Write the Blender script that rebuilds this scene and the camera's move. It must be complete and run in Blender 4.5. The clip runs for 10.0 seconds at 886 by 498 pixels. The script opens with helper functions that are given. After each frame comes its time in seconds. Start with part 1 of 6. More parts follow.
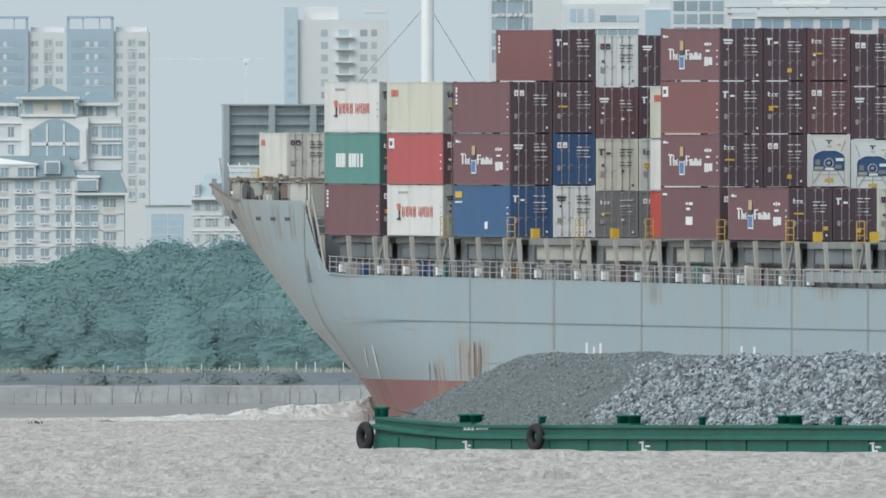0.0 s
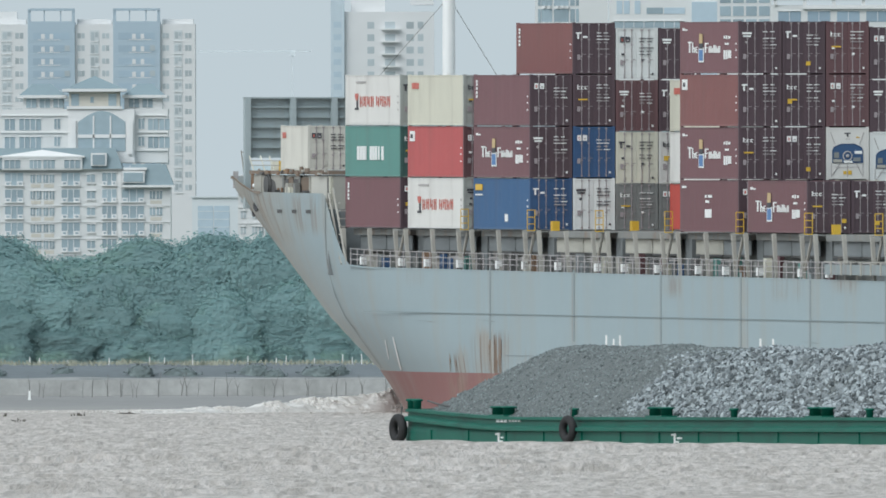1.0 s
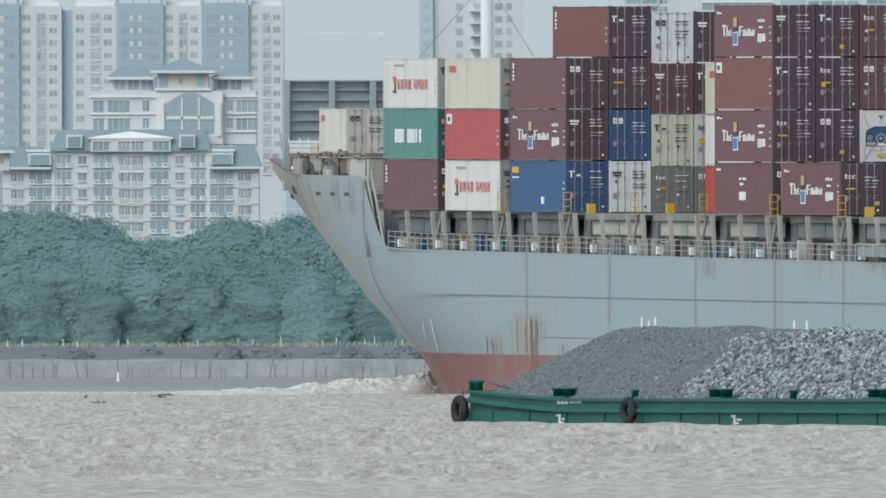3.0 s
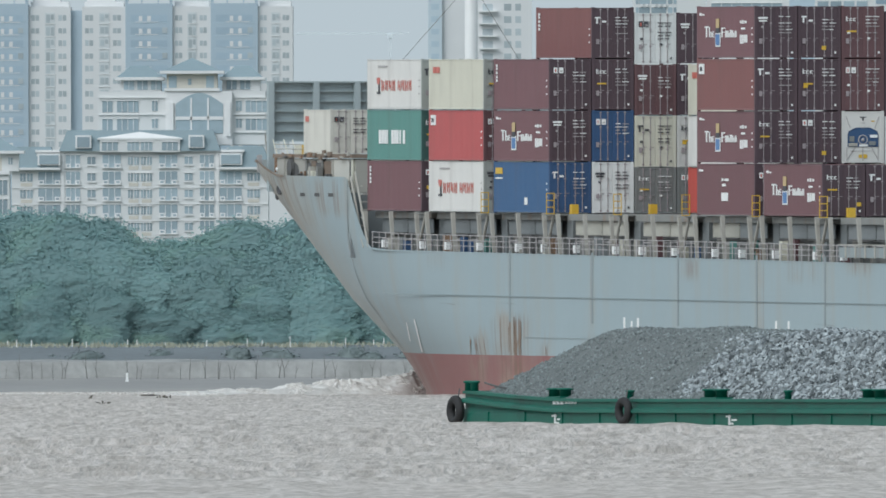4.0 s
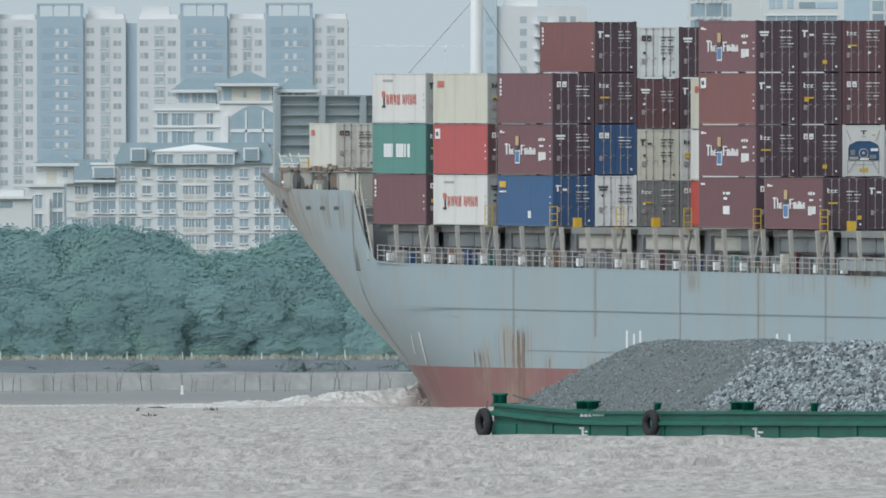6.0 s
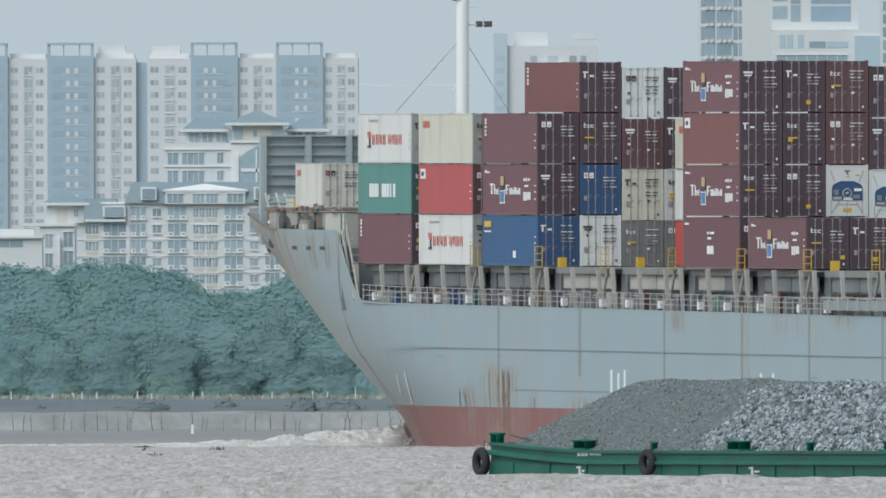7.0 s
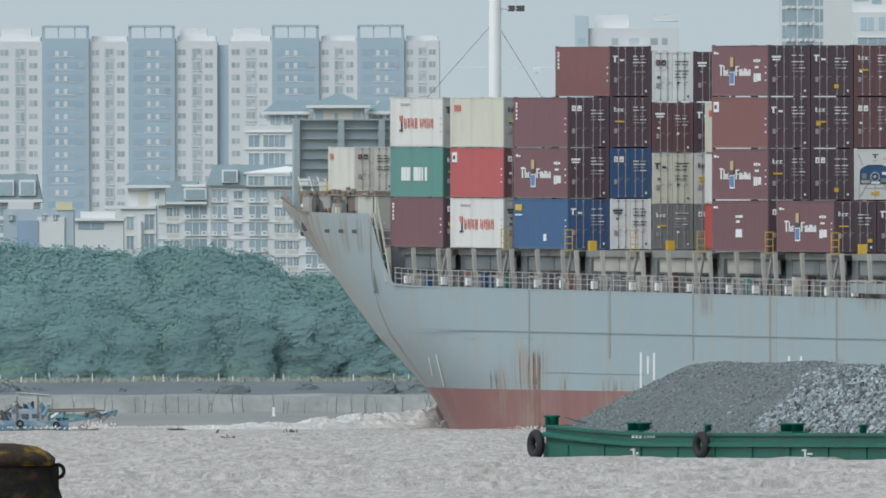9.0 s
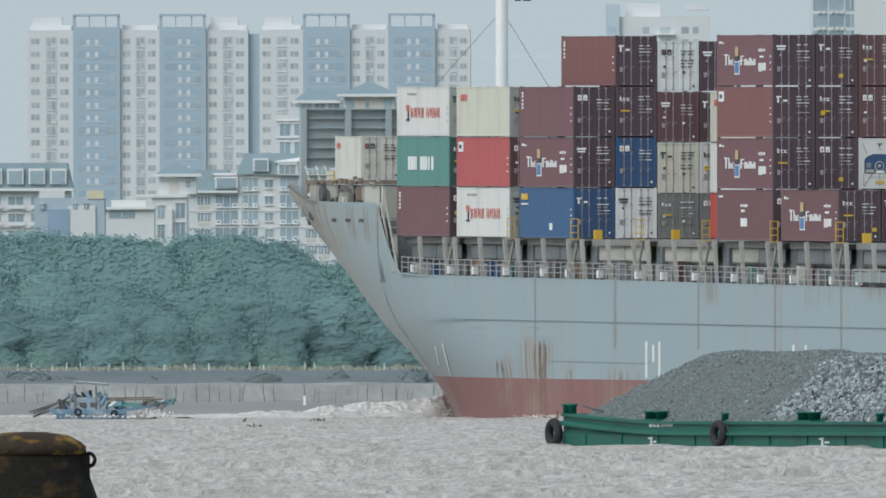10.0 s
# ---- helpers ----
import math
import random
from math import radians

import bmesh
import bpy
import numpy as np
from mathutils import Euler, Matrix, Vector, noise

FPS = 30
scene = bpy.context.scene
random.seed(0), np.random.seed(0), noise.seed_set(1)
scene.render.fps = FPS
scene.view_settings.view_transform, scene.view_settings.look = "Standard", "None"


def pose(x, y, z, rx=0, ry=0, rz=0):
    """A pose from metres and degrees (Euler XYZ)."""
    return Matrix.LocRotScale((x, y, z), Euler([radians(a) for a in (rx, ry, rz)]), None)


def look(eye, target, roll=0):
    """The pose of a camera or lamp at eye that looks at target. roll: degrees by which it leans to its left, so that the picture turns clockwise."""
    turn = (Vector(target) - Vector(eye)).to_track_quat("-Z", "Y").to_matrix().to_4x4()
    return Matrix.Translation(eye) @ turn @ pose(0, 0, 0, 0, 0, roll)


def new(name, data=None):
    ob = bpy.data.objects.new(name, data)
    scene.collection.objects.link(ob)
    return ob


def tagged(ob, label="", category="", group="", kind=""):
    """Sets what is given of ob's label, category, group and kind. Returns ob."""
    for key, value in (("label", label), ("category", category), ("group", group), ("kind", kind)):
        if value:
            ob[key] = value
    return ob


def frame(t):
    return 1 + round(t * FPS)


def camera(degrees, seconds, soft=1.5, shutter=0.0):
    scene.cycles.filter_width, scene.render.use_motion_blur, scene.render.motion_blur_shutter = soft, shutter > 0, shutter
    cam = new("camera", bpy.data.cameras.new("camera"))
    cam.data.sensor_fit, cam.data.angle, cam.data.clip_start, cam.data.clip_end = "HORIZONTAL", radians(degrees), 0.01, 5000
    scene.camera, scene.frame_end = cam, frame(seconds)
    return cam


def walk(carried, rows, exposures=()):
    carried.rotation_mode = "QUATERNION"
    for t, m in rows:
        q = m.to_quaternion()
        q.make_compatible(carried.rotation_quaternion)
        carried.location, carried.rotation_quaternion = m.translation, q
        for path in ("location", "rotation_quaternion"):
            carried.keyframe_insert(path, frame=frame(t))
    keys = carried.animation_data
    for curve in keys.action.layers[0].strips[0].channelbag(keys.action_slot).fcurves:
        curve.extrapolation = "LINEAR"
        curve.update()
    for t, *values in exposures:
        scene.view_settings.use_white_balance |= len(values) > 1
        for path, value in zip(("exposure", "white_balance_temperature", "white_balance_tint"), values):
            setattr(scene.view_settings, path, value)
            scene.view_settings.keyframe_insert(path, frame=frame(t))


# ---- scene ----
# A river seen through a very long lens from a quay: a container ship sails away, a stone barge passes before it.
F = 68483.0                     # lens: ticks per radian; one tick is the unit of the bearings below
EYE = 2.8                       # height of the eye over the river
LEVEL = 651.0                   # level line at the start, in ticks
cam = camera(1.3118, 10.0, soft=1.7)
PAN = [(0, 0, 210.3), (0.5, -48.6, 204.0), (1, -82.2, 196.7), (1.5, -111.0, 198.3), (2, -140.3, 186.0), (2.5, -197.7, 177.0), (2.7, -218, 166),
       (3.8, -255, 163.5), (4, -255.0, 165.3), (4.5, -270.1, 192.3), (5, -318.7, 189.0), (5.5, -330.2, 169.6), (5.7, -338, 175), (6.8, -375, 240),
       (7, -370.4, 257.3), (7.5, -392.8, 267.1), (8, -470.6, 266.0), (8.5, -529.9, 249.4), (9, -514.1, 226.7), (9.5, -526.4, 208.6), (10, -569.0, 206.8)]
walk(cam, [(t, look((0, 0, EYE), (1000 * a / F, 1000, EYE + 1000 * e / F), -0.136)) for t, a, e in PAN],
     exposures=[(0, 0.12, 5950, 7), (2.5, 0.07, 5930, 7), (4, 0.0, 5880, 7), (7, 0.0, 5880, 7), (10, -0.02, 5900, 7)])

# ---- world and sun: a bright hazy overcast ----
world = bpy.data.worlds.new("overcast")
scene.world = world
world.use_nodes = True
wn = world.node_tree
sky = wn.nodes.new("ShaderNodeTexSky")
sky.sky_type = "NISHITA"
sky.sun_disc = False
sky.sun_elevation = radians(42)
sky.sun_rotation = radians(-135)
sky.dust_density = 6.0
sky.air_density = 1.5
veil = wn.nodes.new("ShaderNodeMix")
veil.data_type = "RGBA"
veil.inputs[0].default_value = 0.86
veil.inputs[7].default_value = (5.95, 6.45, 6.5, 1)
wn.links.new(sky.outputs[0], veil.inputs[6])
wn.links.new(veil.outputs[2], wn.nodes["Background"].inputs[0])
wn.nodes["Background"].inputs[1].default_value = 0.1
sun = new("sun", bpy.data.lights.new("sun", "SUN"))
sun.data.energy, sun.data.angle, sun.data.color = 1.9, radians(45), (1.0, 0.97, 0.93)
sun.matrix_basis = look((-46, -52, 60), (0, 0, 0))


# ---- mesh and part helpers ----
class Shape:
    """Vertices and faces gathered from simple solids."""

    def __init__(self):
        self.v, self.f = [], []

    def box(self, x0, x1, y0, y1, z0, z1):
        n = len(self.v)
        self.v += [(x0, y0, z0), (x1, y0, z0), (x1, y1, z0), (x0, y1, z0), (x0, y0, z1), (x1, y0, z1), (x1, y1, z1), (x0, y1, z1)]
        self.f += [tuple(n + i for i in q) for q in ((3, 2, 1, 0), (4, 5, 6, 7), (0, 1, 5, 4), (1, 2, 6, 5), (2, 3, 7, 6), (3, 0, 4, 7))]
        return self

    def tube(self, a, b, r0, r1=None, n=8):
        r1 = r0 if r1 is None else r1
        a, b = Vector(a), Vector(b)
        d = (b - a).normalized()
        s = d.orthogonal().normalized()
        t = d.cross(s)
        k = len(self.v)
        for c, r in ((a, r0), (b, r1)):
            self.v += [tuple(c + r * (math.cos(6.28318 * i / n) * s + math.sin(6.28318 * i / n) * t)) for i in range(n)]
        self.f += [(k + i, k + (i + 1) % n, k + n + (i + 1) % n, k + n + i) for i in range(n)]
        self.f += [tuple(k + n - 1 - i for i in range(n)), tuple(k + n + i for i in range(n))]
        return self

    def lathe(self, profile, n=32, centre=(0, 0, 0)):
        k = len(self.v)
        for r, z in profile:
            self.v += [(centre[0] + r * math.cos(6.28318 * i / n), centre[1] + r * math.sin(6.28318 * i / n), centre[2] + z) for i in range(n)]
        for j in range(len(profile) - 1):
            self.f += [(k + j * n + i, k + j * n + (i + 1) % n, k + (j + 1) * n + (i + 1) % n, k + (j + 1) * n + i) for i in range(n)]
        self.f += [tuple(k + n - 1 - i for i in range(n)), tuple(k + (len(profile) - 1) * n + i for i in range(n))]
        return self

    def grid(self, rows):
        """Rows of points of equal length."""
        k, m = len(self.v), len(rows[0])
        for r in rows:
            self.v += [tuple(p) for p in r]
        self.f += [(k + j * m + i, k + j * m + i + 1, k + (j + 1) * m + i + 1, k + (j + 1) * m + i) for j in range(len(rows) - 1) for i in range(m - 1)]
        return self

    def poly(self, pts):
        k = len(self.v)
        self.v += [tuple(p) for p in pts]
        self.f.append(tuple(range(k, k + len(pts))))
        return self

    def ring(self, c, axis, R, r, n=24, m=10):
        """A torus round an axis."""
        axis = Vector(axis).normalized()
        s = axis.orthogonal().normalized()
        t = axis.cross(s)
        k = len(self.v)
        for i in range(n):
            a = 6.28318 * i / n
            o = math.cos(a) * s + math.sin(a) * t
            for j in range(m):
                b = 6.28318 * j / m
                self.v.append(tuple(Vector(c) + (R + r * math.cos(b)) * o + r * math.sin(b) * axis))
        self.f += [(k + i * m + j, k + ((i + 1) % n) * m + j, k + ((i + 1) % n) * m + (j + 1) % m, k + i * m + (j + 1) % m) for i in range(n) for j in range(m)]
        return self

    def mesh(self, name, material, smooth=False):
        me = bpy.data.meshes.new(name)
        me.from_pydata(self.v, [], self.f)
        if material:
            me.materials.append(material)
        if smooth:
            me.shade_smooth()
        me.validate()
        return me


def part(name, shape, material, parent, label="", at=None, smooth=False):
    """One mesh object under a thing or a part. shape may be a Shape or a finished mesh."""
    me = shape.mesh(name, material, smooth) if isinstance(shape, Shape) else shape
    ob = new(name, me)
    ob.parent = parent
    if at is not None:
        ob.matrix_basis = at
    if label:
        ob["label"] = label
    return ob


def thing(name, label, category, m=None, group="", kind=""):
    ob = tagged(new(name), label, category, group, kind)
    ob.empty_display_size = 0.5
    if m is not None:
        ob.matrix_basis = m
    return ob


# ---- materials ----
def mat(name, color, rough=0.6, metal=0.0, vary=0.12, scale=1.0, fine=12.0, bump=0.0, bump_scale=8.0, stain=None, stain_amount=0.35, stain_scale=(1, 1, 0.15),
        spec=0.5, per_object=0.0):
    """A surface with broad and fine variation of its colour, relief, and stains that run where they will."""
    m = bpy.data.materials.new(name)
    m.use_nodes = True
    nt = m.node_tree
    bs = nt.nodes["Principled BSDF"]
    bs.inputs["Roughness"].default_value, bs.inputs["Metallic"].default_value = rough, metal
    bs.inputs["Specular IOR Level"].default_value = spec
    tc = nt.nodes.new("ShaderNodeTexCoord")

    def noise_at(sc, detail=4.0, vec=None):
        n = nt.nodes.new("ShaderNodeTexNoise")
        n.inputs["Scale"].default_value, n.inputs["Detail"].default_value = sc, detail
        nt.links.new(vec or tc.outputs["Object"], n.inputs["Vector"])
        return n.outputs["Fac"]

    def math_node(op, a, b):
        n = nt.nodes.new("ShaderNodeMath")
        n.operation = op
        for i, x in enumerate((a, b)):
            if isinstance(x, (int, float)):
                n.inputs[i].default_value = x
            else:
                nt.links.new(x, n.inputs[i])
        return n.outputs[0]

    v = math_node("ADD", math_node("MULTIPLY", noise_at(scale), vary * 2), math_node("MULTIPLY", noise_at(fine), vary))
    v = math_node("ADD", v, 1 - vary * 1.5)
    if per_object:
        oi = nt.nodes.new("ShaderNodeObjectInfo")
        v = math_node("MULTIPLY", v, math_node("ADD", math_node("MULTIPLY", oi.outputs["Random"], per_object), 1 - per_object / 2))
    mul = nt.nodes.new("ShaderNodeVectorMath")
    mul.operation = "SCALE"
    mul.inputs[0].default_value = color
    nt.links.new(v, mul.inputs["Scale"])
    out = mul.outputs[0]
    if stain:
        mp = nt.nodes.new("ShaderNodeMapping")
        mp.inputs["Scale"].default_value = stain_scale
        nt.links.new(tc.outputs["Object"], mp.inputs["Vector"])
        ramp = nt.nodes.new("ShaderNodeValToRGB")
        ramp.color_ramp.elements[0].position, ramp.color_ramp.elements[1].position = 0.52, 0.72
        nt.links.new(noise_at(1.0, 6.0, mp.outputs[0]), ramp.inputs[0])
        mx = nt.nodes.new("ShaderNodeMix")
        mx.data_type = "RGBA"
        nt.links.new(math_node("MULTIPLY", ramp.outputs[0], stain_amount), mx.inputs[0])
        nt.links.new(out, mx.inputs[6])
        mx.inputs[7].default_value = (*stain, 1)
        out = mx.outputs[2]
    nt.links.new(out, bs.inputs["Base Color"])
    if bump:
        b = nt.nodes.new("ShaderNodeBump")
        b.inputs["Strength"].default_value, b.inputs["Distance"].default_value = bump, 0.05
        nt.links.new(noise_at(bump_scale), b.inputs["Height"])
        nt.links.new(b.outputs[0], bs.inputs["Normal"])
    return m


RUST = (0.24, 0.13, 0.07)
HULL = mat("hull_paint", (0.31, 0.385, 0.412), 0.5, vary=0.05, scale=0.15, fine=1.5, stain=(0.35, 0.31, 0.25), stain_amount=0.3, stain_scale=(0.3, 0.5, 0.06))
# boot red is dulled towards pink: haze mixed in, stains on top
BOOT = mat("boot_topping", (0.25, 0.112, 0.106), 0.6, vary=0.12, scale=0.3, fine=3, stain=(0.27, 0.20, 0.18), stain_amount=0.55, stain_scale=(0.4, 0.4, 0.12))


def weather(m, rust, dirt):
    """Rust that has run down a plate in known places (y from, y to, z foot, z head, amount), and a skin of beige dirt on the bow."""
    nt = m.node_tree
    bs = nt.nodes["Principled BSDF"]
    out = bs.inputs["Base Color"].links[0].from_socket
    tc, sep = nt.nodes.new("ShaderNodeTexCoord"), nt.nodes.new("ShaderNodeSeparateXYZ")
    nt.links.new(tc.outputs["Object"], sep.inputs[0])

    def op(kind, a, b=None):
        n = nt.nodes.new("ShaderNodeMath")
        n.operation = kind
        for i, x in enumerate((a, b)):
            if isinstance(x, (int, float)):
                n.inputs[i].default_value = x
            elif x is not None:
                nt.links.new(x, n.inputs[i])
        return n.outputs[0]

    def ramp(v, a, b):
        n = nt.nodes.new("ShaderNodeMapRange")
        n.interpolation_type = "SMOOTHSTEP"
        n.inputs[1].default_value, n.inputs[2].default_value = min(a, b), max(a, b)
        n.inputs[3].default_value, n.inputs[4].default_value = (0, 1) if a < b else (1, 0)
        nt.links.new(v, n.inputs[0])
        return n.outputs[0]

    def grain(scale, detail=5.0):
        mp, n = nt.nodes.new("ShaderNodeMapping"), nt.nodes.new("ShaderNodeTexNoise")
        mp.inputs["Scale"].default_value = scale
        n.inputs["Scale"].default_value, n.inputs["Detail"].default_value = 1.0, detail
        nt.links.new(tc.outputs["Object"], mp.inputs[0])
        nt.links.new(mp.outputs[0], n.inputs["Vector"])
        return n.outputs["Fac"]

    def lay(base, fac, color):
        mx = nt.nodes.new("ShaderNodeMix")
        mx.data_type = "RGBA"
        nt.links.new(fac, mx.inputs[0])
        nt.links.new(base, mx.inputs[6])
        mx.inputs[7].default_value = (*color, 1)
        return mx.outputs[2]

    y, z = sep.outputs[1], sep.outputs[2]
    if dirt:
        lead = op("SUBTRACT", y, op("MULTIPLY", z, 1.45))
        streak = ramp(grain((0.15, 0.25, 0.09)), 0.25, 0.75)
        out = lay(out, op("MULTIPLY", op("MULTIPLY", ramp(lead, -9, 6), op("ADD", op("MULTIPLY", streak, 0.6), 0.4)), dirt), (0.40, 0.385, 0.34))
    runs, mottle = grain((0.8, 2.0, 0.07)), grain((0.3, 0.35, 0.5))
    head = op("ADD", z, op("MULTIPLY", op("SUBTRACT", runs, 0.5), 3.0))
    soft = hard = None
    for y0, y1, z0, z1, amount in rust:
        e = (y1 - y0) * 0.3
        m1 = op("MULTIPLY", op("MULTIPLY", ramp(y, y0 - e, y0 + e), ramp(y, y1 + e, y1 - e)), op("MULTIPLY", ramp(head, z1 + 0.25, z1 - 0.5), ramp(z, z0 - 0.5, z0 + 0.3)))
        m1 = op("MULTIPLY", m1, amount)
        soft = m1 if soft is None else op("MAXIMUM", soft, m1)
    out = lay(out, op("MULTIPLY", soft, op("MULTIPLY", ramp(mottle, 0.3, 0.65), 0.6)), (0.33, 0.27, 0.21))
    out = lay(out, op("MULTIPLY", soft, op("MULTIPLY", ramp(runs, 0.5, 0.62), 0.9)), (0.18, 0.115, 0.075))
    nt.links.new(out, bs.inputs["Base Color"])


RUST_RUNS = [(-37.4, -30.6, 1.9, 4.9, 1.0), (-28.3, -24.6, 1.9, 3.7, 0.95), (-57, -49.5, 2.2, 3.3, 0.8), (-42.5, -40.5, 2.2, 3.4, 0.5), (-98.5, -93.5, 6.9, 8.5, 0.6),
             (-88.0, -86.2, 2.4, 8.5, 0.45), (-110, -105, 7.4, 8.5, 0.5), (-74, -70.5, 7.0, 8.5, 0.5), (-52.2, -50.8, 4.2, 8.4, 0.35), (-34.2, -33, 5.0, 8.4, 0.3), (-19, -15, 7.3, 8.4, 0.25),
             (13, 27, 9.6, 12.9, 0.6), (3, 11, 10.2, 12.6, 0.45)]
weather(HULL, RUST_RUNS, 0.85)
weather(BOOT, [(-37.0, -31.0, 0.2, 2.6, 0.9), (-27.6, -23.0, 0.8, 2.4, 0.8), (-57, -49.5, 0.8, 2.5, 0.7)], 0.45)
SEAM = mat("dark_seam", (0.26, 0.30, 0.31), 0.7, stain=RUST, stain_amount=0.35)
LINE = mat("worn_rubbing_line", (0.25, 0.30, 0.315), 0.7, vary=0.2, scale=0.4, fine=2)
GRIMY = mat("grimy_cream_panel", (0.43, 0.42, 0.37), 0.7, vary=0.2, scale=0.8, fine=5, stain=(0.22, 0.19, 0.14), stain_amount=0.6, stain_scale=(0.8, 0.8, 0.3))
PLATFORM = mat("rust_brown_deck_plate", (0.20, 0.155, 0.12), 0.8, vary=0.3, scale=0.8, stain=(0.3, 0.29, 0.27), stain_amount=0.5)
RUSTY = mat("rust_streak", (0.25, 0.165, 0.11), 0.85, vary=0.4, scale=1.5, fine=9)
STEEL = mat("grey_deck_steel", (0.22, 0.225, 0.215), 0.6, vary=0.18, scale=0.5, stain=RUST, stain_amount=0.45, stain_scale=(0.8, 0.8, 0.3))
COAMING = mat("grey_blue_coaming_paint", (0.205, 0.222, 0.228), 0.6, vary=0.2, scale=0.4, fine=3, stain=RUST, stain_amount=0.3, stain_scale=(0.6, 0.6, 0.2))
POSTS = mat("pale_stanchion_paint", (0.37, 0.36, 0.325), 0.6, vary=0.15, stain=RUST, stain_amount=0.35)
# dark steel parts, and flat plates that paint the shade of openings
DARK = mat("dark_steel_and_recess_shade", (0.10, 0.10, 0.10), 0.7, vary=0.3)
WATERSHIELD = mat("breakwater_paint", (0.35, 0.405, 0.42), 0.5, vary=0.08, stain=(0.22, 0.2, 0.17), stain_amount=0.3)
WHITE = mat("white_paint", (0.78, 0.79, 0.78), 0.45, vary=0.05, stain=(0.45, 0.42, 0.36), stain_amount=0.2)
YELLOW = mat("yellow_paint", (0.62, 0.40, 0.04), 0.5, vary=0.15)
RED_MARK = mat("red_lettering", (0.52, 0.15, 0.12), 0.5)
BLUE_MARK = mat("blue_lettering", (0.09, 0.2, 0.42), 0.5)
BLACK_MARK = mat("dark_lettering", (0.06, 0.06, 0.07), 0.6)
GREY_MARK = mat("grey_lettering", (0.38, 0.36, 0.36), 0.6)
GALV = mat("galvanised_rod", (0.42, 0.40, 0.40), 0.5, vary=0.15)
ROD = mat("painted_lock_rod", (0.31, 0.275, 0.285), 0.5, vary=0.15)
BOXES = {}
# several are darker copies of the side paints, shade included, for door ends
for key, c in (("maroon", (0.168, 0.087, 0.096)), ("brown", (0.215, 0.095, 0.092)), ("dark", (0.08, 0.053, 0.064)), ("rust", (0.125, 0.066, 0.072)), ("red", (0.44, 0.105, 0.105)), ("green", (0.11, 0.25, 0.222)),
               ("white", (0.63, 0.625, 0.6)), ("cream", (0.58, 0.57, 0.48)), ("bone", (0.55, 0.54, 0.49)), ("shaded_green", (0.05, 0.115, 0.105)), ("shaded_pale", (0.34, 0.36, 0.34)), ("blue", (0.05, 0.115, 0.235)), ("navy", (0.035, 0.085, 0.19)), ("pale", (0.66, 0.68, 0.67)),
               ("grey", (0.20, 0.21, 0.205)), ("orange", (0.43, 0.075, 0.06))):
    BOXES[key] = mat("container_" + key, c, 0.55, vary=0.07, scale=0.6, fine=7, stain=(c[0] * 0.55 + 0.05, c[1] * 0.55 + 0.04, c[2] * 0.55 + 0.035), stain_amount=0.45,
                     stain_scale=(0.7, 0.7, 0.12), per_object=0.16)
BARGE = mat("green_barge_paint", (0.010, 0.118, 0.082), 0.55, vary=0.2, scale=0.5, fine=5, stain=(0.010, 0.060, 0.045), stain_amount=0.6, stain_scale=(0.6, 0.4, 0.5), spec=0.25)
RUBBER = mat("black_rubber", (0.02, 0.02, 0.021), 0.75, vary=0.3)
ROCK = mat("broken_grey_stone", (0.28, 0.31, 0.325), 0.85, vary=0.2, scale=2, fine=14, per_object=0.5)


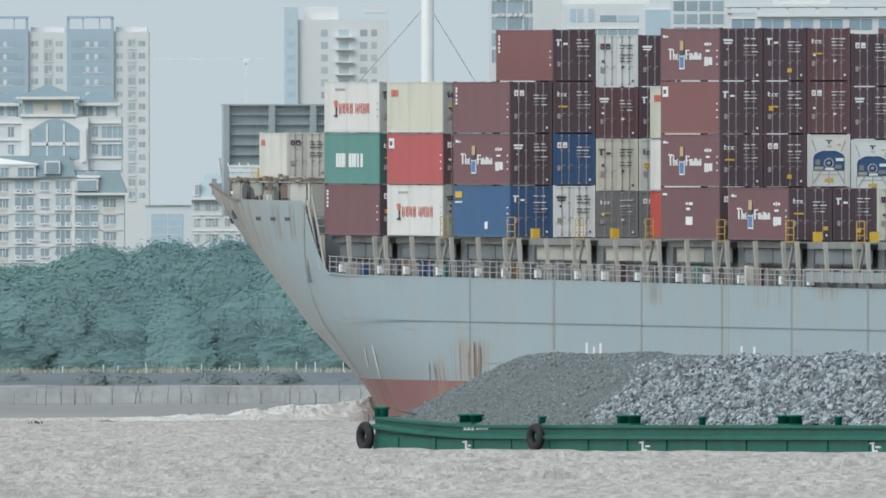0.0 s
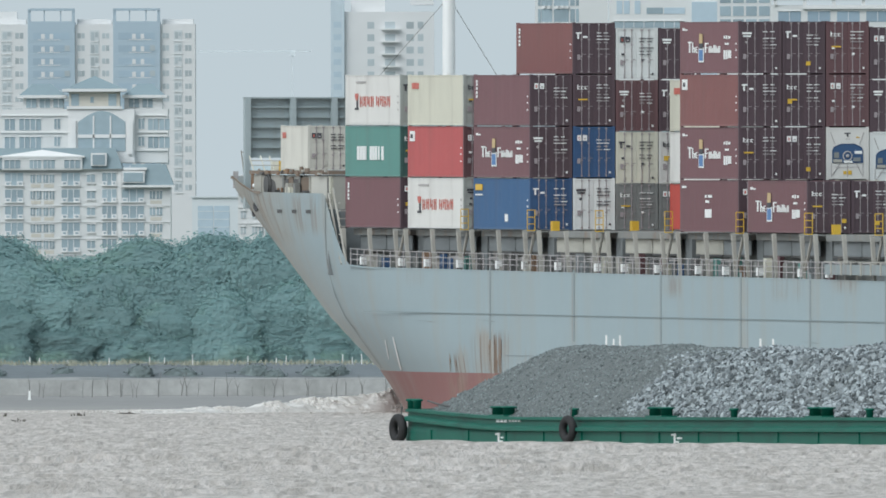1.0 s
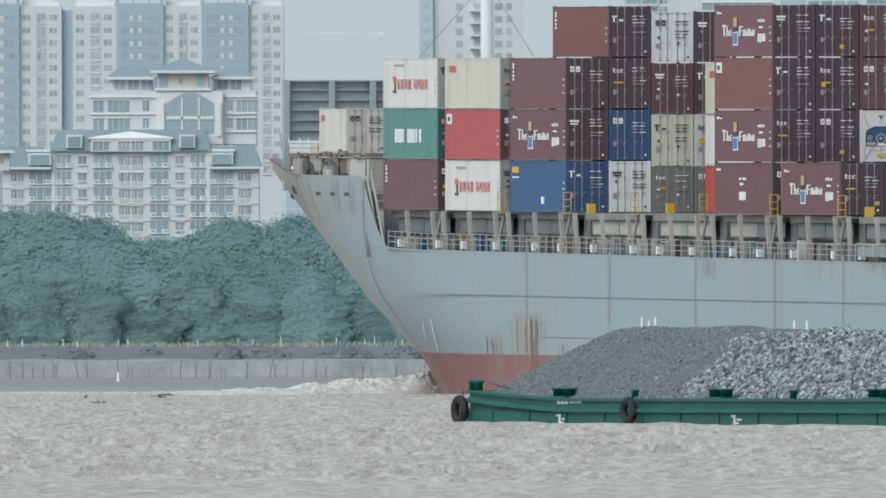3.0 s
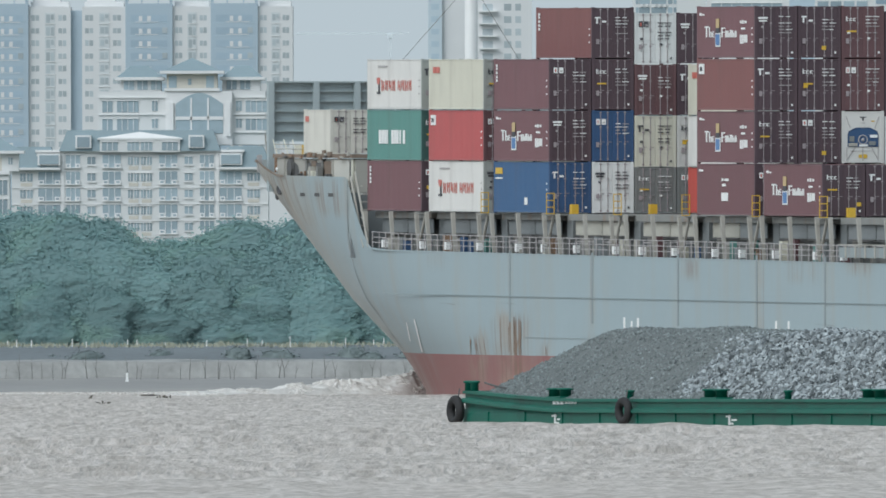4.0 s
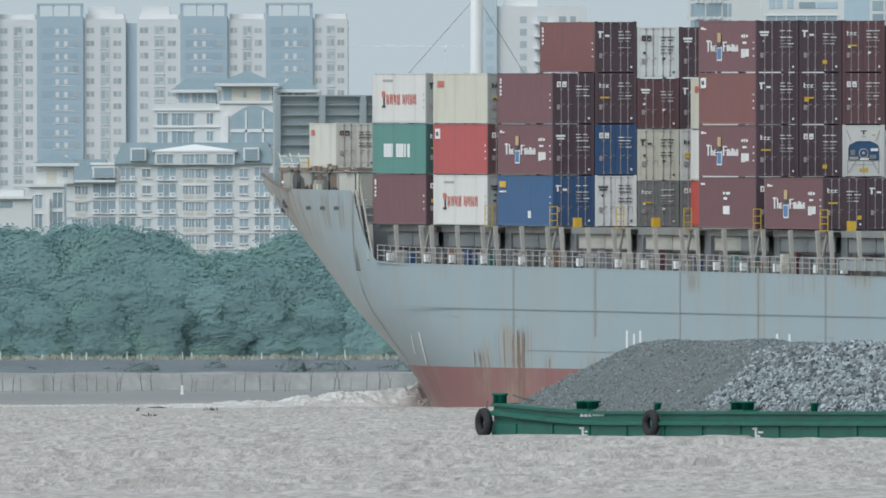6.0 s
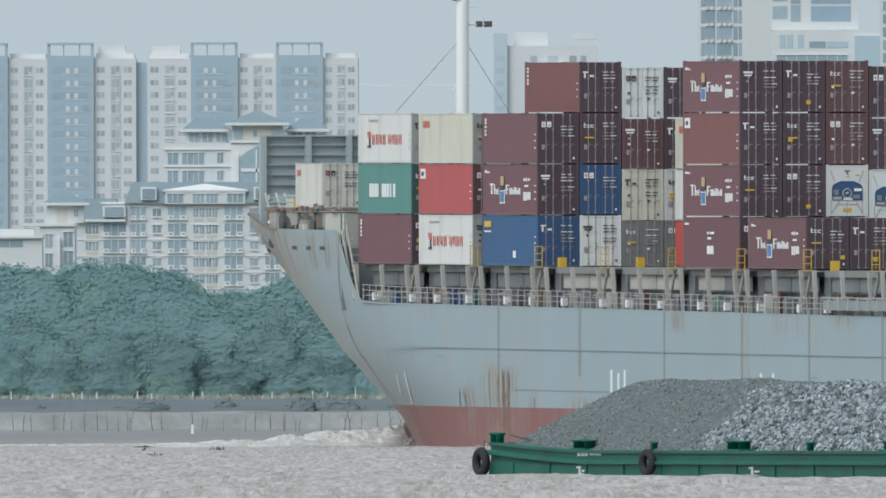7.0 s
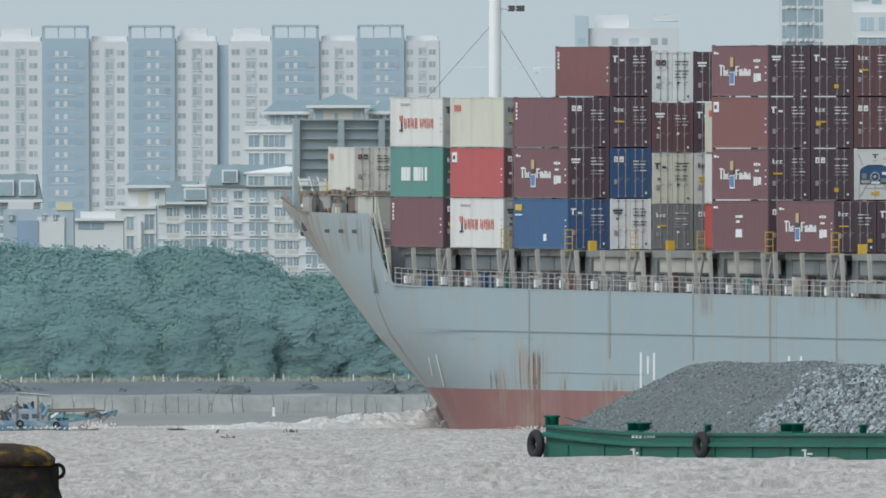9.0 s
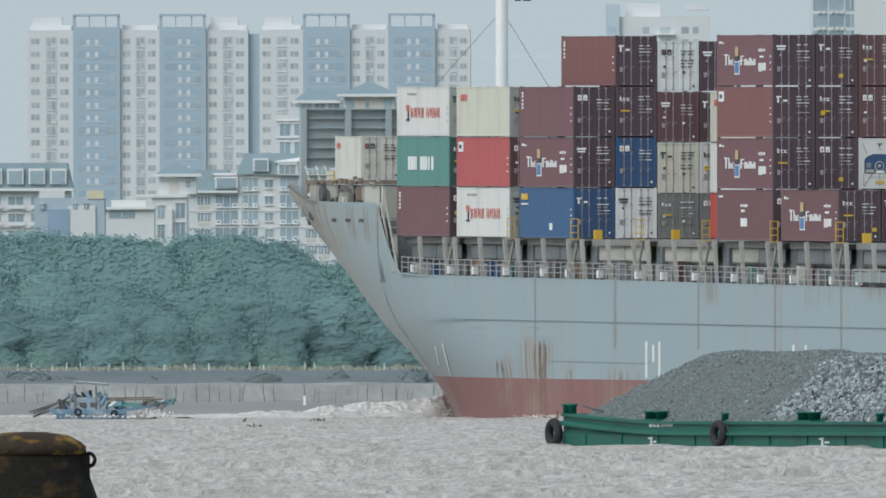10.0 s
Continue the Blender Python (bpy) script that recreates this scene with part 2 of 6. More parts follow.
# ---- river: one sheet, finely waved where it is seen ----
def water():
    m = bpy.data.materials.new("silty_river_water")
    m.use_nodes = True
    nt = m.node_tree
    bs = nt.nodes["Principled BSDF"]
    tc = nt.nodes.new("ShaderNodeTexCoord")
    mp = nt.nodes.new("ShaderNodeMapping")
    mp.inputs["Scale"].default_value = (1.8, 0.11, 1)
    nt.links.new(tc.outputs["Object"], mp.inputs["Vector"])
    n = nt.nodes.new("ShaderNodeTexNoise")
    n.inputs["Scale"].default_value, n.inputs["Detail"].default_value, n.inputs["Distortion"].default_value = 1.0, 8, 1.8
    nt.links.new(mp.outputs[0], n.inputs["Vector"])
    # silt brown, with light and dark ripple faces painted in as colour noise
    ramp = nt.nodes.new("ShaderNodeValToRGB")
    ramp.color_ramp.elements[0].color, ramp.color_ramp.elements[1].color = (0.34, 0.298, 0.262, 1), (0.58, 0.525, 0.485, 1)
    ramp.color_ramp.elements[0].position, ramp.color_ramp.elements[1].position = 0.36, 0.64
    nt.links.new(n.outputs["Fac"], ramp.inputs[0])
    nt.links.new(ramp.outputs[0], bs.inputs["Base Color"])
    bs.inputs["Roughness"].default_value = 0.45
    bs.inputs["Specular IOR Level"].default_value = 0.28
    mb = nt.nodes.new("ShaderNodeMapping")
    mb.inputs["Scale"].default_value = (1.5, 0.28, 1)
    nt.links.new(tc.outputs["Object"], mb.inputs["Vector"])
    nb = nt.nodes.new("ShaderNodeTexNoise")
    nb.inputs["Scale"].default_value, nb.inputs["Detail"].default_value, nb.inputs["Roughness"].default_value = 1.0, 5, 0.6
    nt.links.new(mb.outputs[0], nb.inputs["Vector"])
    bp = nt.nodes.new("ShaderNodeBump")
    bp.inputs["Strength"].default_value, bp.inputs["Distance"].default_value = 1.0, 0.5
    nt.links.new(nb.outputs["Fac"], bp.inputs["Height"])
    nt.links.new(bp.outputs[0], bs.inputs["Normal"])
    bs.inputs["IOR"].default_value = 1.33
    us = np.concatenate([[-4000, -1200, -300, -110], np.linspace(-49, 27, 440), [90, 300, 1200, 4000]])
    ys = np.concatenate([[-600, 0, 300, 600], 790 * (2440 / 790) ** np.linspace(0, 1, 1150), [2480]])
    U, Y = np.meshgrid(us, ys)
    X = np.where(np.abs(U) < 60, U * np.clip(Y, 790, 2440) / 1800, U)
    rng = np.random.default_rng(5)
    Z = np.zeros_like(X)
    for k in range(46):
        lam = 0.75 * 1.15 ** (k % 23) * rng.uniform(0.9, 1.1)
        a = rng.normal(-1.2, 0.6)
        w = 2 * math.pi / lam
        Z += 0.0052 * lam ** 0.6 * np.sin(w * (X * math.cos(a) + Y * math.sin(a)) + rng.uniform(0, 6.28))
    patch = 0.75 + 0.35 * np.sin(X * 0.13 + Y * 0.011 + 1) * np.sin(Y * 0.017 + X * 0.05)
    Z = np.sign(Z) * np.abs(Z) ** 1.15 * 1.5 * patch
    lee = np.clip((Y - 1400) / 600, 0, 1) ** 2      # calmer and a little lower under the far bank
    Z = Z * (1 - 0.4 * lee) - 0.25 * lee
    fine = (np.abs(U) < 60) & (Y > 780) & (Y < 2441)
    Z = np.where(fine, Z, -0.3)
    ny, nx = X.shape
    co = np.stack([X, Y, Z], -1).reshape(-1, 3).astype(np.float32)
    i = np.arange(ny * nx).reshape(ny, nx)
    q = np.stack([i[:-1, :-1], i[:-1, 1:], i[1:, 1:], i[1:, :-1]], -1).reshape(-1, 4).astype(np.int32)
    me = bpy.data.meshes.new("water")
    me.vertices.add(len(co))
    me.vertices.foreach_set("co", co.ravel())
    me.loops.add(q.size)
    me.loops.foreach_set("vertex_index", q.ravel())
    me.polygons.add(len(q))
    me.polygons.foreach_set("loop_start", np.arange(0, q.size, 4, dtype=np.int32))
    me.update(calc_edges=True)
    me.shade_smooth()
    me.materials.append(m)
    return tagged(new("water", me), "brown silty river water with small choppy waves", "river", kind="structure")


river = water()


# ---- far bank: mud, a stone revetment, a dyke with grass, then land to the horizon ----
MUD = mat("wet_grey_mud", (0.235, 0.228, 0.22), 0.6, vary=0.25, scale=0.08, fine=1.0, stain=(0.32, 0.30, 0.27), stain_amount=0.5, stain_scale=(0.05, 0.05, 1))
WALLSTONE = mat("pale_revetment", (0.29, 0.293, 0.285), 0.8, vary=0.45, scale=0.3, fine=2.5, stain=(0.16, 0.17, 0.16), stain_amount=0.7, stain_scale=(0.5, 0.2, 0.1))
# dark slope lightened towards blue, the haze painted into its colour
DYKE = mat("hazed_dyke_slope", (0.145, 0.165, 0.178), 0.9, vary=0.3, scale=0.15, fine=2)
GRASS = mat("dry_grass", (0.33, 0.34, 0.275), 0.9, vary=0.4, scale=0.3, fine=4)
LAND = mat("dark_scrub_ground", (0.07, 0.09, 0.07), 0.9, vary=0.3, scale=0.02, fine=0.3)
BANK = [(2395, -0.6), (2425, 0.5), (2432, 0.62), (2432.6, 1.62), (2440, 1.75), (2446, 2.5), (2452, 2.62), (2475, 2.66)]


def bank():
    rng = random.Random(3)
    xs = [-3500, -900] + [-130 + 1.5 * i for i in range(165)] + [900, 3500]
    def row(k):
        y, z = BANK[k]
        return [(x, y + (noise.noise((x * 0.02, k * 3.1, 0)) * 3 if k in (0, 1) else noise.noise((x * 0.1, k, 4)) * 0.3), z + noise.noise((x * 0.25, k * 5.0, 2)) * 0.09 * (k > 0)) for x in xs]

    rows = [row(k) for k in range(len(BANK))]
    for name, a, b, m, label, cat in (("mud_flat", 0, 2, MUD, "wet grey mud flat at the river's edge", "mud"), ("revetment", 2, 4, WALLSTONE, "pale weathered stone revetment along the bank", "wall"),
                                      ("dyke_slope", 4, 6, DYKE, "dark grown-over slope of the dyke", "dyke"), ("dyke_crown", 6, 7, GRASS, "dry pale grass on the crown of the dyke", "grass")):
        tagged(new(name, Shape().grid(rows[a:b + 1]).mesh(name, m)), label, cat, kind="structure")
    s = Shape().grid([rows[7], [(x, 4990, 2.6) for x in xs]])
    tagged(new("ground", s.mesh("ground", LAND)), "dark scrubby land behind the dyke", "ground", kind="structure")


bank()

# ---- the ship: local x to starboard, y forward, z up from the waterline ----
ALPHA, TRIM, SPEED = 15.0606, 0.42, 5.6486
DECK, STACK = 8.25, 10.37
CO, SI = math.cos(radians(ALPHA)), math.sin(radians(ALPHA))


def ship_pose(t):
    s = SPEED * (t - 5)
    return pose(-14.096 - SI * s, 2227.4 + CO * s, 0, TRIM, 0, ALPHA)


def run_of(z):
    """Start, stem and fullness of the waterline at height z: fuller and further forward the higher."""
    k = min(max(z / 12.6, 0), 1.06)
    full, stem = 1.9 + 3.1 * k, 40 + 10 * k
    reach = float(np.interp(z, [0, 2.0, 3.3, 5.2, 8.2, 10.8, 12.3, 13.4], [-3.3, -2.1, -0.85, 0.95, 3.2, 5.2, 6.4, 6.75]))
    r = np.linspace(0, 1, 200)
    lo, hi = -140.0, 35.0
    for _ in range(40):
        mid = (lo + hi) / 2
        y = mid + r * (stem - mid)
        if np.max(y * SI - (-0.5 + 16.8 * r ** full) * CO) > reach:
            hi = mid
        else:
            lo = mid
    return (lo + hi) / 2, stem, full


TIP = 18.0                      # where the bulwark steps up towards the stem


def top_of(y):
    """Height of the hull's edge: bulwark of the forecastle, and the slope down to the main deck."""
    k = min(max((y + 2.3) / 4.7, 0), 1)
    rise = min(max((y - TIP) / 7.0, 0), 1) ** 1.15
    return DECK + (12.3 - DECK) * k ** 1.6 + max(y - 2, 0) * 0.004 + 0.8 * rise


def sheer(y):
    """How far the main deck's edge lies under its height at the bow."""
    return -0.12 * min(max((-y - 2.3) / 4, 0), 1) - 0.0027 * max(0, -y - 10)


def boot_line(y):
    """Rise of the red paint's upper edge towards the stern."""
    return min(0.0032 * max(0, -y), 0.3)


ship = thing("container_ship", "large container ship, pale grey-blue rust-streaked hull, red boot topping", "ship")
RS = [i / 44 for i in range(45)]
MID = [-135, -120, -105, -90, -75, -60]


def hull_row(z, side=1):
    u0, stem, full = run_of(z)
    pts = [(-0.5, min(y, u0 - 0.5 * (6 - i)), z) for i, y in enumerate(MID)] + [(-0.5 + 16.8 * r ** full, u0 + r * (stem - u0), z) for r in RS]
    return [(x if side > 0 else 32.6 - x, y, z) for x, y, z in pts]


LEVELS = [2.2, 2.6, 3.0, 3.3, 3.7, 4.2, 4.7, 5.2, 5.7, 6.2, 6.7, 7.2, 7.7, 8.0, 8.25]
LOW = [-3.0, -0.5, 0.0, 0.7, 1.4, 2.2]
UP = 7


def build_hull():
    for side, name in ((1, "port_shell"), (-1, "starboard_shell")):
        s = Shape().grid([[(x, y, z + sheer(y) * max(0, (z - 6.0) / 2.25) + boot_line(y) * max(0, (4.2 - z) / 2)) for x, y, z in hull_row(z0, side)] for z0 in LEVELS])
        part(name, s, HULL, ship, "pale grey-blue painted steel shell", smooth=True)
        part("boot_topping", Shape().grid([[(x, y, z + boot_line(y) * max(0, z / 2.2)) for x, y, z in hull_row(z0, side)] for z0 in LOW]), BOOT, ship, "red boot topping, paled by haze in its colour", smooth=True)
    # forecastle bulwark, from where the deck edge rises
    for side in (1, -1):
        part("bulwark", Shape().grid(bow_side(side)), HULL, ship, smooth=True)
    edge = [p for p in bow_side(1)[UP] if 17.5 < p[1] < 36]
    part("bulwark_rail", Shape().grid([[(x - 0.05, y, z + dz) for x, y, z in edge] for dz in (-0.11, 0.03)]), PLATFORM, ship, "rusted bulwark edge at the stem")
    part("transom", Shape().box(-0.5, 33.1, -136, -135, -3, DECK), HULL, ship)
    row = hull_row(DECK - 0.6)
    part("main_deck", Shape().poly([(x + 0.02, y, DECK - 0.6) for x, y, z in row] + [(32.58 - x, y, DECK - 0.6) for x, y, z in reversed(row)]), STEEL, ship)
    row = [p for p in hull_row(11.4) if p[1] > 3]
    row = [(row[0][0], 3.0, 11.4)] + row
    part("forecastle_deck", Shape().poly([(x + 0.05, y, 11.4) for x, y, z in row] + [(32.55 - x, y, 11.4) for x, y, z in reversed(row)]), STEEL, ship)


def bow_side(side):
    base = run_of(DECK)
    ys = [-2.3 + 0.4 * i for i in range(14)]
    cols = []
    for i in range(60):
        q = i / 59
        y8 = -2.3 + q ** 1.0 * (base[1] + 2.3)
        h = top_of(y8) - DECK
        col = []
        for k in range(UP + 1):
            z = DECK + h * k / UP
            u0, stem, full = run_of(z)
            y = y8 + (stem - base[1]) * q * 1.0
            r = min(max((y - u0) / (stem - u0), 0), 1)
            x = -0.5 + 16.8 * r ** full
            col.append((x if side > 0 else 32.6 - x, y, z))
        cols.append(col)
    return [[c[k] for c in cols] for k in range(UP + 1)]


build_hull()
BAYS = {1: 0.0, 2: -13.81, 3: -28.17, 4: -42.7, 5: -57.3, 6: -72.08, 7: -86.14}
COL = 2.49
LONG, WIDE, TALL, LOWBOX = 12.19, 2.438, 2.896, 2.591
cargo = []                      # (thing, place on the ship)


# ---- containers ----
SHARED = {}


def slab(name, box, material, parent, label=""):
    """A small plate or bar as a part of its own; all of one material share a unit cube."""
    key = ("slab", material.name)
    if key not in SHARED:
        SHARED[key] = Shape().box(0, 1, 0, 1, 0, 1).mesh(name, material)
    x0, x1, y0, y1, z0, z1 = box
    return part(name, SHARED[key], None, parent, label, Matrix.LocRotScale((x0, y0, z0), None, (x1 - x0, y1 - y0, z1 - z0)))


def shared(key, make, material, smooth=False):
    if key not in SHARED:
        SHARED[key] = make().mesh(key[0], material, smooth)
    return SHARED[key]


def frame_shape(l, h):
    s = Shape()
    w = WIDE
    for x in (0, w - 0.16):
        s.box(x, x + 0.16, -0.16, 0, 0, h)
    for x in (0, w - 0.1):
        s.box(x, x + 0.1, -l + 0.16, -0.16, 0.035, 0.15).box(x, x + 0.1, -l + 0.16, -0.16, h - 0.08, h - 0.03)
    s.box(0.16, w - 0.16, -0.12, 0, 0.035, 0.13).box(0.16, w - 0.16, -0.12, 0, h - 0.11, h - 0.03)
    for x in (-0.004, w - 0.17):
        for z in (-0.004, h - 0.115):
            s.box(x, x + 0.174, -0.174, 0.004, z, z + 0.119)
    return s


def door_frame_shape(l, h):
    """Corner posts, header and sill round the doors, with the four corner castings."""
    s, w = Shape(), WIDE
    for x in (0, w - 0.16):
        s.box(x, x + 0.16, -l, -l + 0.16, 0.115, h - 0.115)
    s.box(0.16, w - 0.16, -l, -l + 0.12, 0.035, 0.13).box(0.16, w - 0.16, -l, -l + 0.12, h - 0.11, h - 0.03)
    for x in (-0.004, w - 0.17):
        for z in (-0.004, h - 0.115):
            s.box(x, x + 0.174, -l - 0.004, -l + 0.174, z, z + 0.119)
    return s


def side_shape(l, h, x, out):
    n = int(l / 0.28)
    ys, d = [], []
    for i in range(n):
        y = -0.16 - (l - 0.32) * i / n
        p = (l - 0.32) / n
        ys += [y, y - p * 0.25, y - p * 0.5, y - p * 0.75]
        d += [0.006, 0.006, 0.04, 0.04]
    ys.append(-l + 0.16), d.append(0.006)
    return Shape().grid([[(x + out * k, y, z) for y, k in zip(ys, d)] for z in (0.15, h - 0.08)])


def leaf_shape(x0, x1, l, h):
    """A door leaf with its horizontal swages."""
    s = Shape().box(x0, x1, -l + 0.03, -l + 0.07, 0.13, h - 0.11)
    for k in range(5):
        z = 0.3 + (h - 0.6) * k / 4.5
        s.box(x0 + 0.08, x1 - 0.08, -l + 0.012, -l + 0.031, z, z + 0.3)
    return s


def rod_shape(x, l, h):
    s = Shape().tube((x, -l - 0.012, 0.06), (x, -l - 0.012, h - 0.05), 0.022, n=6)
    for z in (0.1, h * 0.33, h * 0.66, h - 0.16):
        s.box(x - 0.06, x + 0.06, -l - 0.03, -l + 0.02, z, z + 0.07)
    s.box(x - 0.02, x + 0.22, -l - 0.035, -l - 0.012, h * 0.38, h * 0.38 + 0.028)
    return s


def marks(parent, kind, l, h, rng):
    """Lettering as plain bars and shapes, on the long side and on the doors."""
    def put(m, *boxes, name="marking"):
        for b in boxes:
            slab(name, b, m, parent)

    def side(y0, y1, z0, z1):
        return (-0.03, -0.002, -l * y1, -l * y0, h * z0, h * z1)

    if kind == "wine":          # red bars with a stemmed sign before them
        for i in range(8):
            c = 0.27 + 0.067 * i + 0.03 * (i > 3)
            put(RED_MARK, side(c, c + 0.009, 0.37 + 0.02 * (i % 3), 0.58), side(c + 0.034, c + 0.043, 0.37, 0.56 + 0.02 * (i % 2)), side(c + 0.011, c + 0.034, 0.44 + 0.05 * (i % 2), 0.48 + 0.05 * (i % 2)))
        put(RED_MARK, side(0.18, 0.24, 0.55, 0.63), side(0.19, 0.23, 0.5, 0.55))
        put(BLACK_MARK, side(0.18, 0.245, 0.31, 0.35), side(0.21, 0.228, 0.35, 0.5))
        put(GREY_MARK, side(0.2, 0.38, 0.84, 0.87))
    if kind == "blocks":
        put(WHITE, *[side(a, b, 0.33, 0.6) for a, b in ((0.22, 0.26), (0.27, 0.31), (0.32, 0.36), (0.37, 0.385), (0.45, 0.49), (0.5, 0.535), (0.545, 0.58), (0.6, 0.625), (0.66, 0.7))])
    if kind == "bottle":        # strokes either side of a bottle, and three short lines
        put(WHITE, side(0.14, 0.205, 0.585, 0.615), side(0.162, 0.182, 0.4, 0.59), side(0.215, 0.23, 0.4, 0.6), side(0.23, 0.245, 0.48, 0.51), side(0.245, 0.258, 0.4, 0.5),
            side(0.27, 0.282, 0.41, 0.51), side(0.282, 0.3, 0.45, 0.47), side(0.282, 0.3, 0.5, 0.52), side(0.282, 0.305, 0.4, 0.42))
        put(WHITE, side(0.43, 0.448, 0.4, 0.59), side(0.448, 0.49, 0.565, 0.59), side(0.448, 0.48, 0.49, 0.51))
        for i in range(5):
            c = 0.495 + 0.041 * i
            put(WHITE, side(c, c + 0.012, 0.4, 0.53), side(c + 0.02, c + 0.032, 0.4, 0.53 - 0.04 * (i % 2)), side(c, c + 0.032, (0.5, 0.4, 0.52, 0.4, 0.5)[i], (0.525, 0.42, 0.545, 0.42, 0.525)[i]))
        put(WHITE, side(0.75, 0.775, 0.67, 0.72), side(0.79, 0.81, 0.66, 0.73), side(0.83, 0.86, 0.67, 0.72), side(0.77, 0.835, 0.55, 0.59))
        for a in (0.75, 0.785, 0.82, 0.85):
            put(WHITE, side(a, a + 0.024, 0.28 + 0.02 * (a > 0.8), 0.45))
        put(WHITE, side(0.05, 0.085, 0.82, 0.87), side(0.095, 0.13, 0.82, 0.85), side(0.325, 0.41, 0.22, 0.5))
        slab("bottle_sign", (-0.045, -0.03, -l * 0.4, -l * 0.335, h * 0.25, h * 0.46), BLUE_MARK, parent)
        slab("bottle_sign", (-0.045, -0.03, -l * 0.395, -l * 0.34, h * 0.58, h * 0.76), mat_tan, parent)
        slab("bottle_sign", (-0.045, -0.03, -l * 0.4, -l * 0.335, h * 0.48, h * 0.58), BLACK_MARK, parent)
    if kind == "small":
        put(WHITE, side(0.43, 0.46, 0.66, 0.71), side(0.48, 0.55, 0.66, 0.71), side(0.44, 0.5, 0.56, 0.61), side(0.43, 0.54, 0.28, 0.44), side(0.04, 0.11, 0.84, 0.88))
    if kind == "label":
        put(WHITE, side(0.04, 0.13, 0.7, 0.9))
        put(BLACK_MARK, (-0.045, -0.03, -l * 0.1, -l * 0.06, h * 0.76, h * 0.84))
    if kind == "orange":
        put(RED_MARK, side(0.08, 0.13, 0.72, 0.84), side(0.14, 0.2, 0.72, 0.84))
    if kind == "yellow":
        put(YELLOW, side(0.04, 0.16, 0.76, 0.88))
        put(WHITE, side(0.04, 0.16, 0.66, 0.69), side(0.56, 0.61, 0.16, 0.3))
    if kind in ("column", "wine", "yellow", "label", "bottle"):
        put(GREY_MARK if kind in ("wine",) else WHITE, *[side(0.95, 0.965, z, z + 0.03) for z in (0.3, 0.44, 0.56)])
    if kind == "navy_mark":
        put(BOXES["navy"], side(0.62, 0.94, 0.42, 0.68))
    if kind == "column":
        put(WHITE, *[side(0.05, 0.075, z, z + 0.05) for z in (0.55, 0.62, 0.7, 0.78, 0.84)])


mat_tan = mat("tan_lettering", (0.5, 0.38, 0.2), 0.6)


def door_marks(parent, l, h, pale, rng, seed):
    """Plain bars where the doors carry their lettering, and the small plates bolted on them."""
    ink = BLACK_MARK if pale else WHITE
    y0, y1 = -l - 0.05, -l - 0.015

    def b(x0, x1, z0, z1, m=None, name="marking"):
        slab(name, (WIDE * x0, WIDE * x1, y0, y1, h * z0, h * z1), m or ink, parent)

    style = seed % 4
    if style == 0:                                  # a short word of three strokes
        for i, (lo, hi) in enumerate(((0.71, 0.8), (0.71, 0.77), (0.71, 0.77))):
            b(0.1 + 0.085 * i, 0.125 + 0.085 * i, lo, hi), b(0.1 + 0.085 * i, 0.165 + 0.085 * i, 0.755, 0.77)
            b(0.13 + 0.085 * i, 0.165 + 0.085 * i, 0.71, 0.722)
        b(0.12, 0.34, 0.5, 0.53, YELLOW, "placard")
    elif style == 1:                                # two square plates
        b(0.1, 0.19, 0.72, 0.83), b(0.23, 0.33, 0.72, 0.83)
        b(0.125, 0.165, 0.74, 0.8, RED_MARK, "placard"), b(0.25, 0.31, 0.745, 0.77, GREY_MARK)
    elif style == 2:                                # a broad line over a small one
        b(0.08, 0.3, 0.75, 0.79), b(0.1, 0.28, 0.7, 0.73)
        b(0.15, 0.2, 0.58, 0.62, GREY_MARK if not pale else None, "placard")
    else:
        b(0.1, 0.14, 0.68, 0.79), b(0.07, 0.2, 0.78, 0.81), b(0.24, 0.34, 0.7, 0.74)
    for i in range(6):
        z = 0.79 - 0.062 * i
        if (i + seed) % 5 == 4:
            continue
        b(0.56, 0.67 + 0.02 * ((i + seed) % 3), z, z + 0.016, GREY_MARK if i > 2 and not pale else None)
        b(0.73, 0.83 + 0.025 * ((i * 2 + seed) % 3), z, z + 0.016, GREY_MARK if i % 2 and not pale else None)
    b(0.1, 0.17, 0.28, 0.38, ROD, "vent_plate")
    b(0.85, 0.89, 0.09, 0.13)
    if seed % 3 == 1:
        x, z = rng.choice([(0.12, 0.44), (0.55, 0.16), (0.8, 0.2)])
        b(x, x + 0.1, z, z + 0.075, YELLOW, "placard")
    if seed % 3 == 2:
        b(0.13, 0.19, 0.47, 0.51), b(0.6, 0.66, 0.36, 0.4)


NAMES = {"maroon": "maroon", "brown": "red-brown", "dark": "dark maroon", "red": "bright red", "green": "sea-green", "white": "white", "cream": "cream-coloured", "blue": "blue", "navy": "navy blue",
         "pale": "pale grey", "grey": "weathered dark grey", "bone": "grimy off-white", "shaded_green": "dark green", "shaded_pale": "drab grey", "rust": "dull dark red", "orange": "orange-red"}
CARRY = {"wine": "with red lettering", "blocks": "with white block lettering", "bottle": "with a bottle sign", "small": "with small white lettering", "label": "with a white label",
         "orange": "with a small orange mark", "yellow": "with a small yellow mark", "column": "with a column of white figures", "navy_mark": "with a dark blue mark", "reefer": "with a cooling unit", "": "with corrugated sides"}


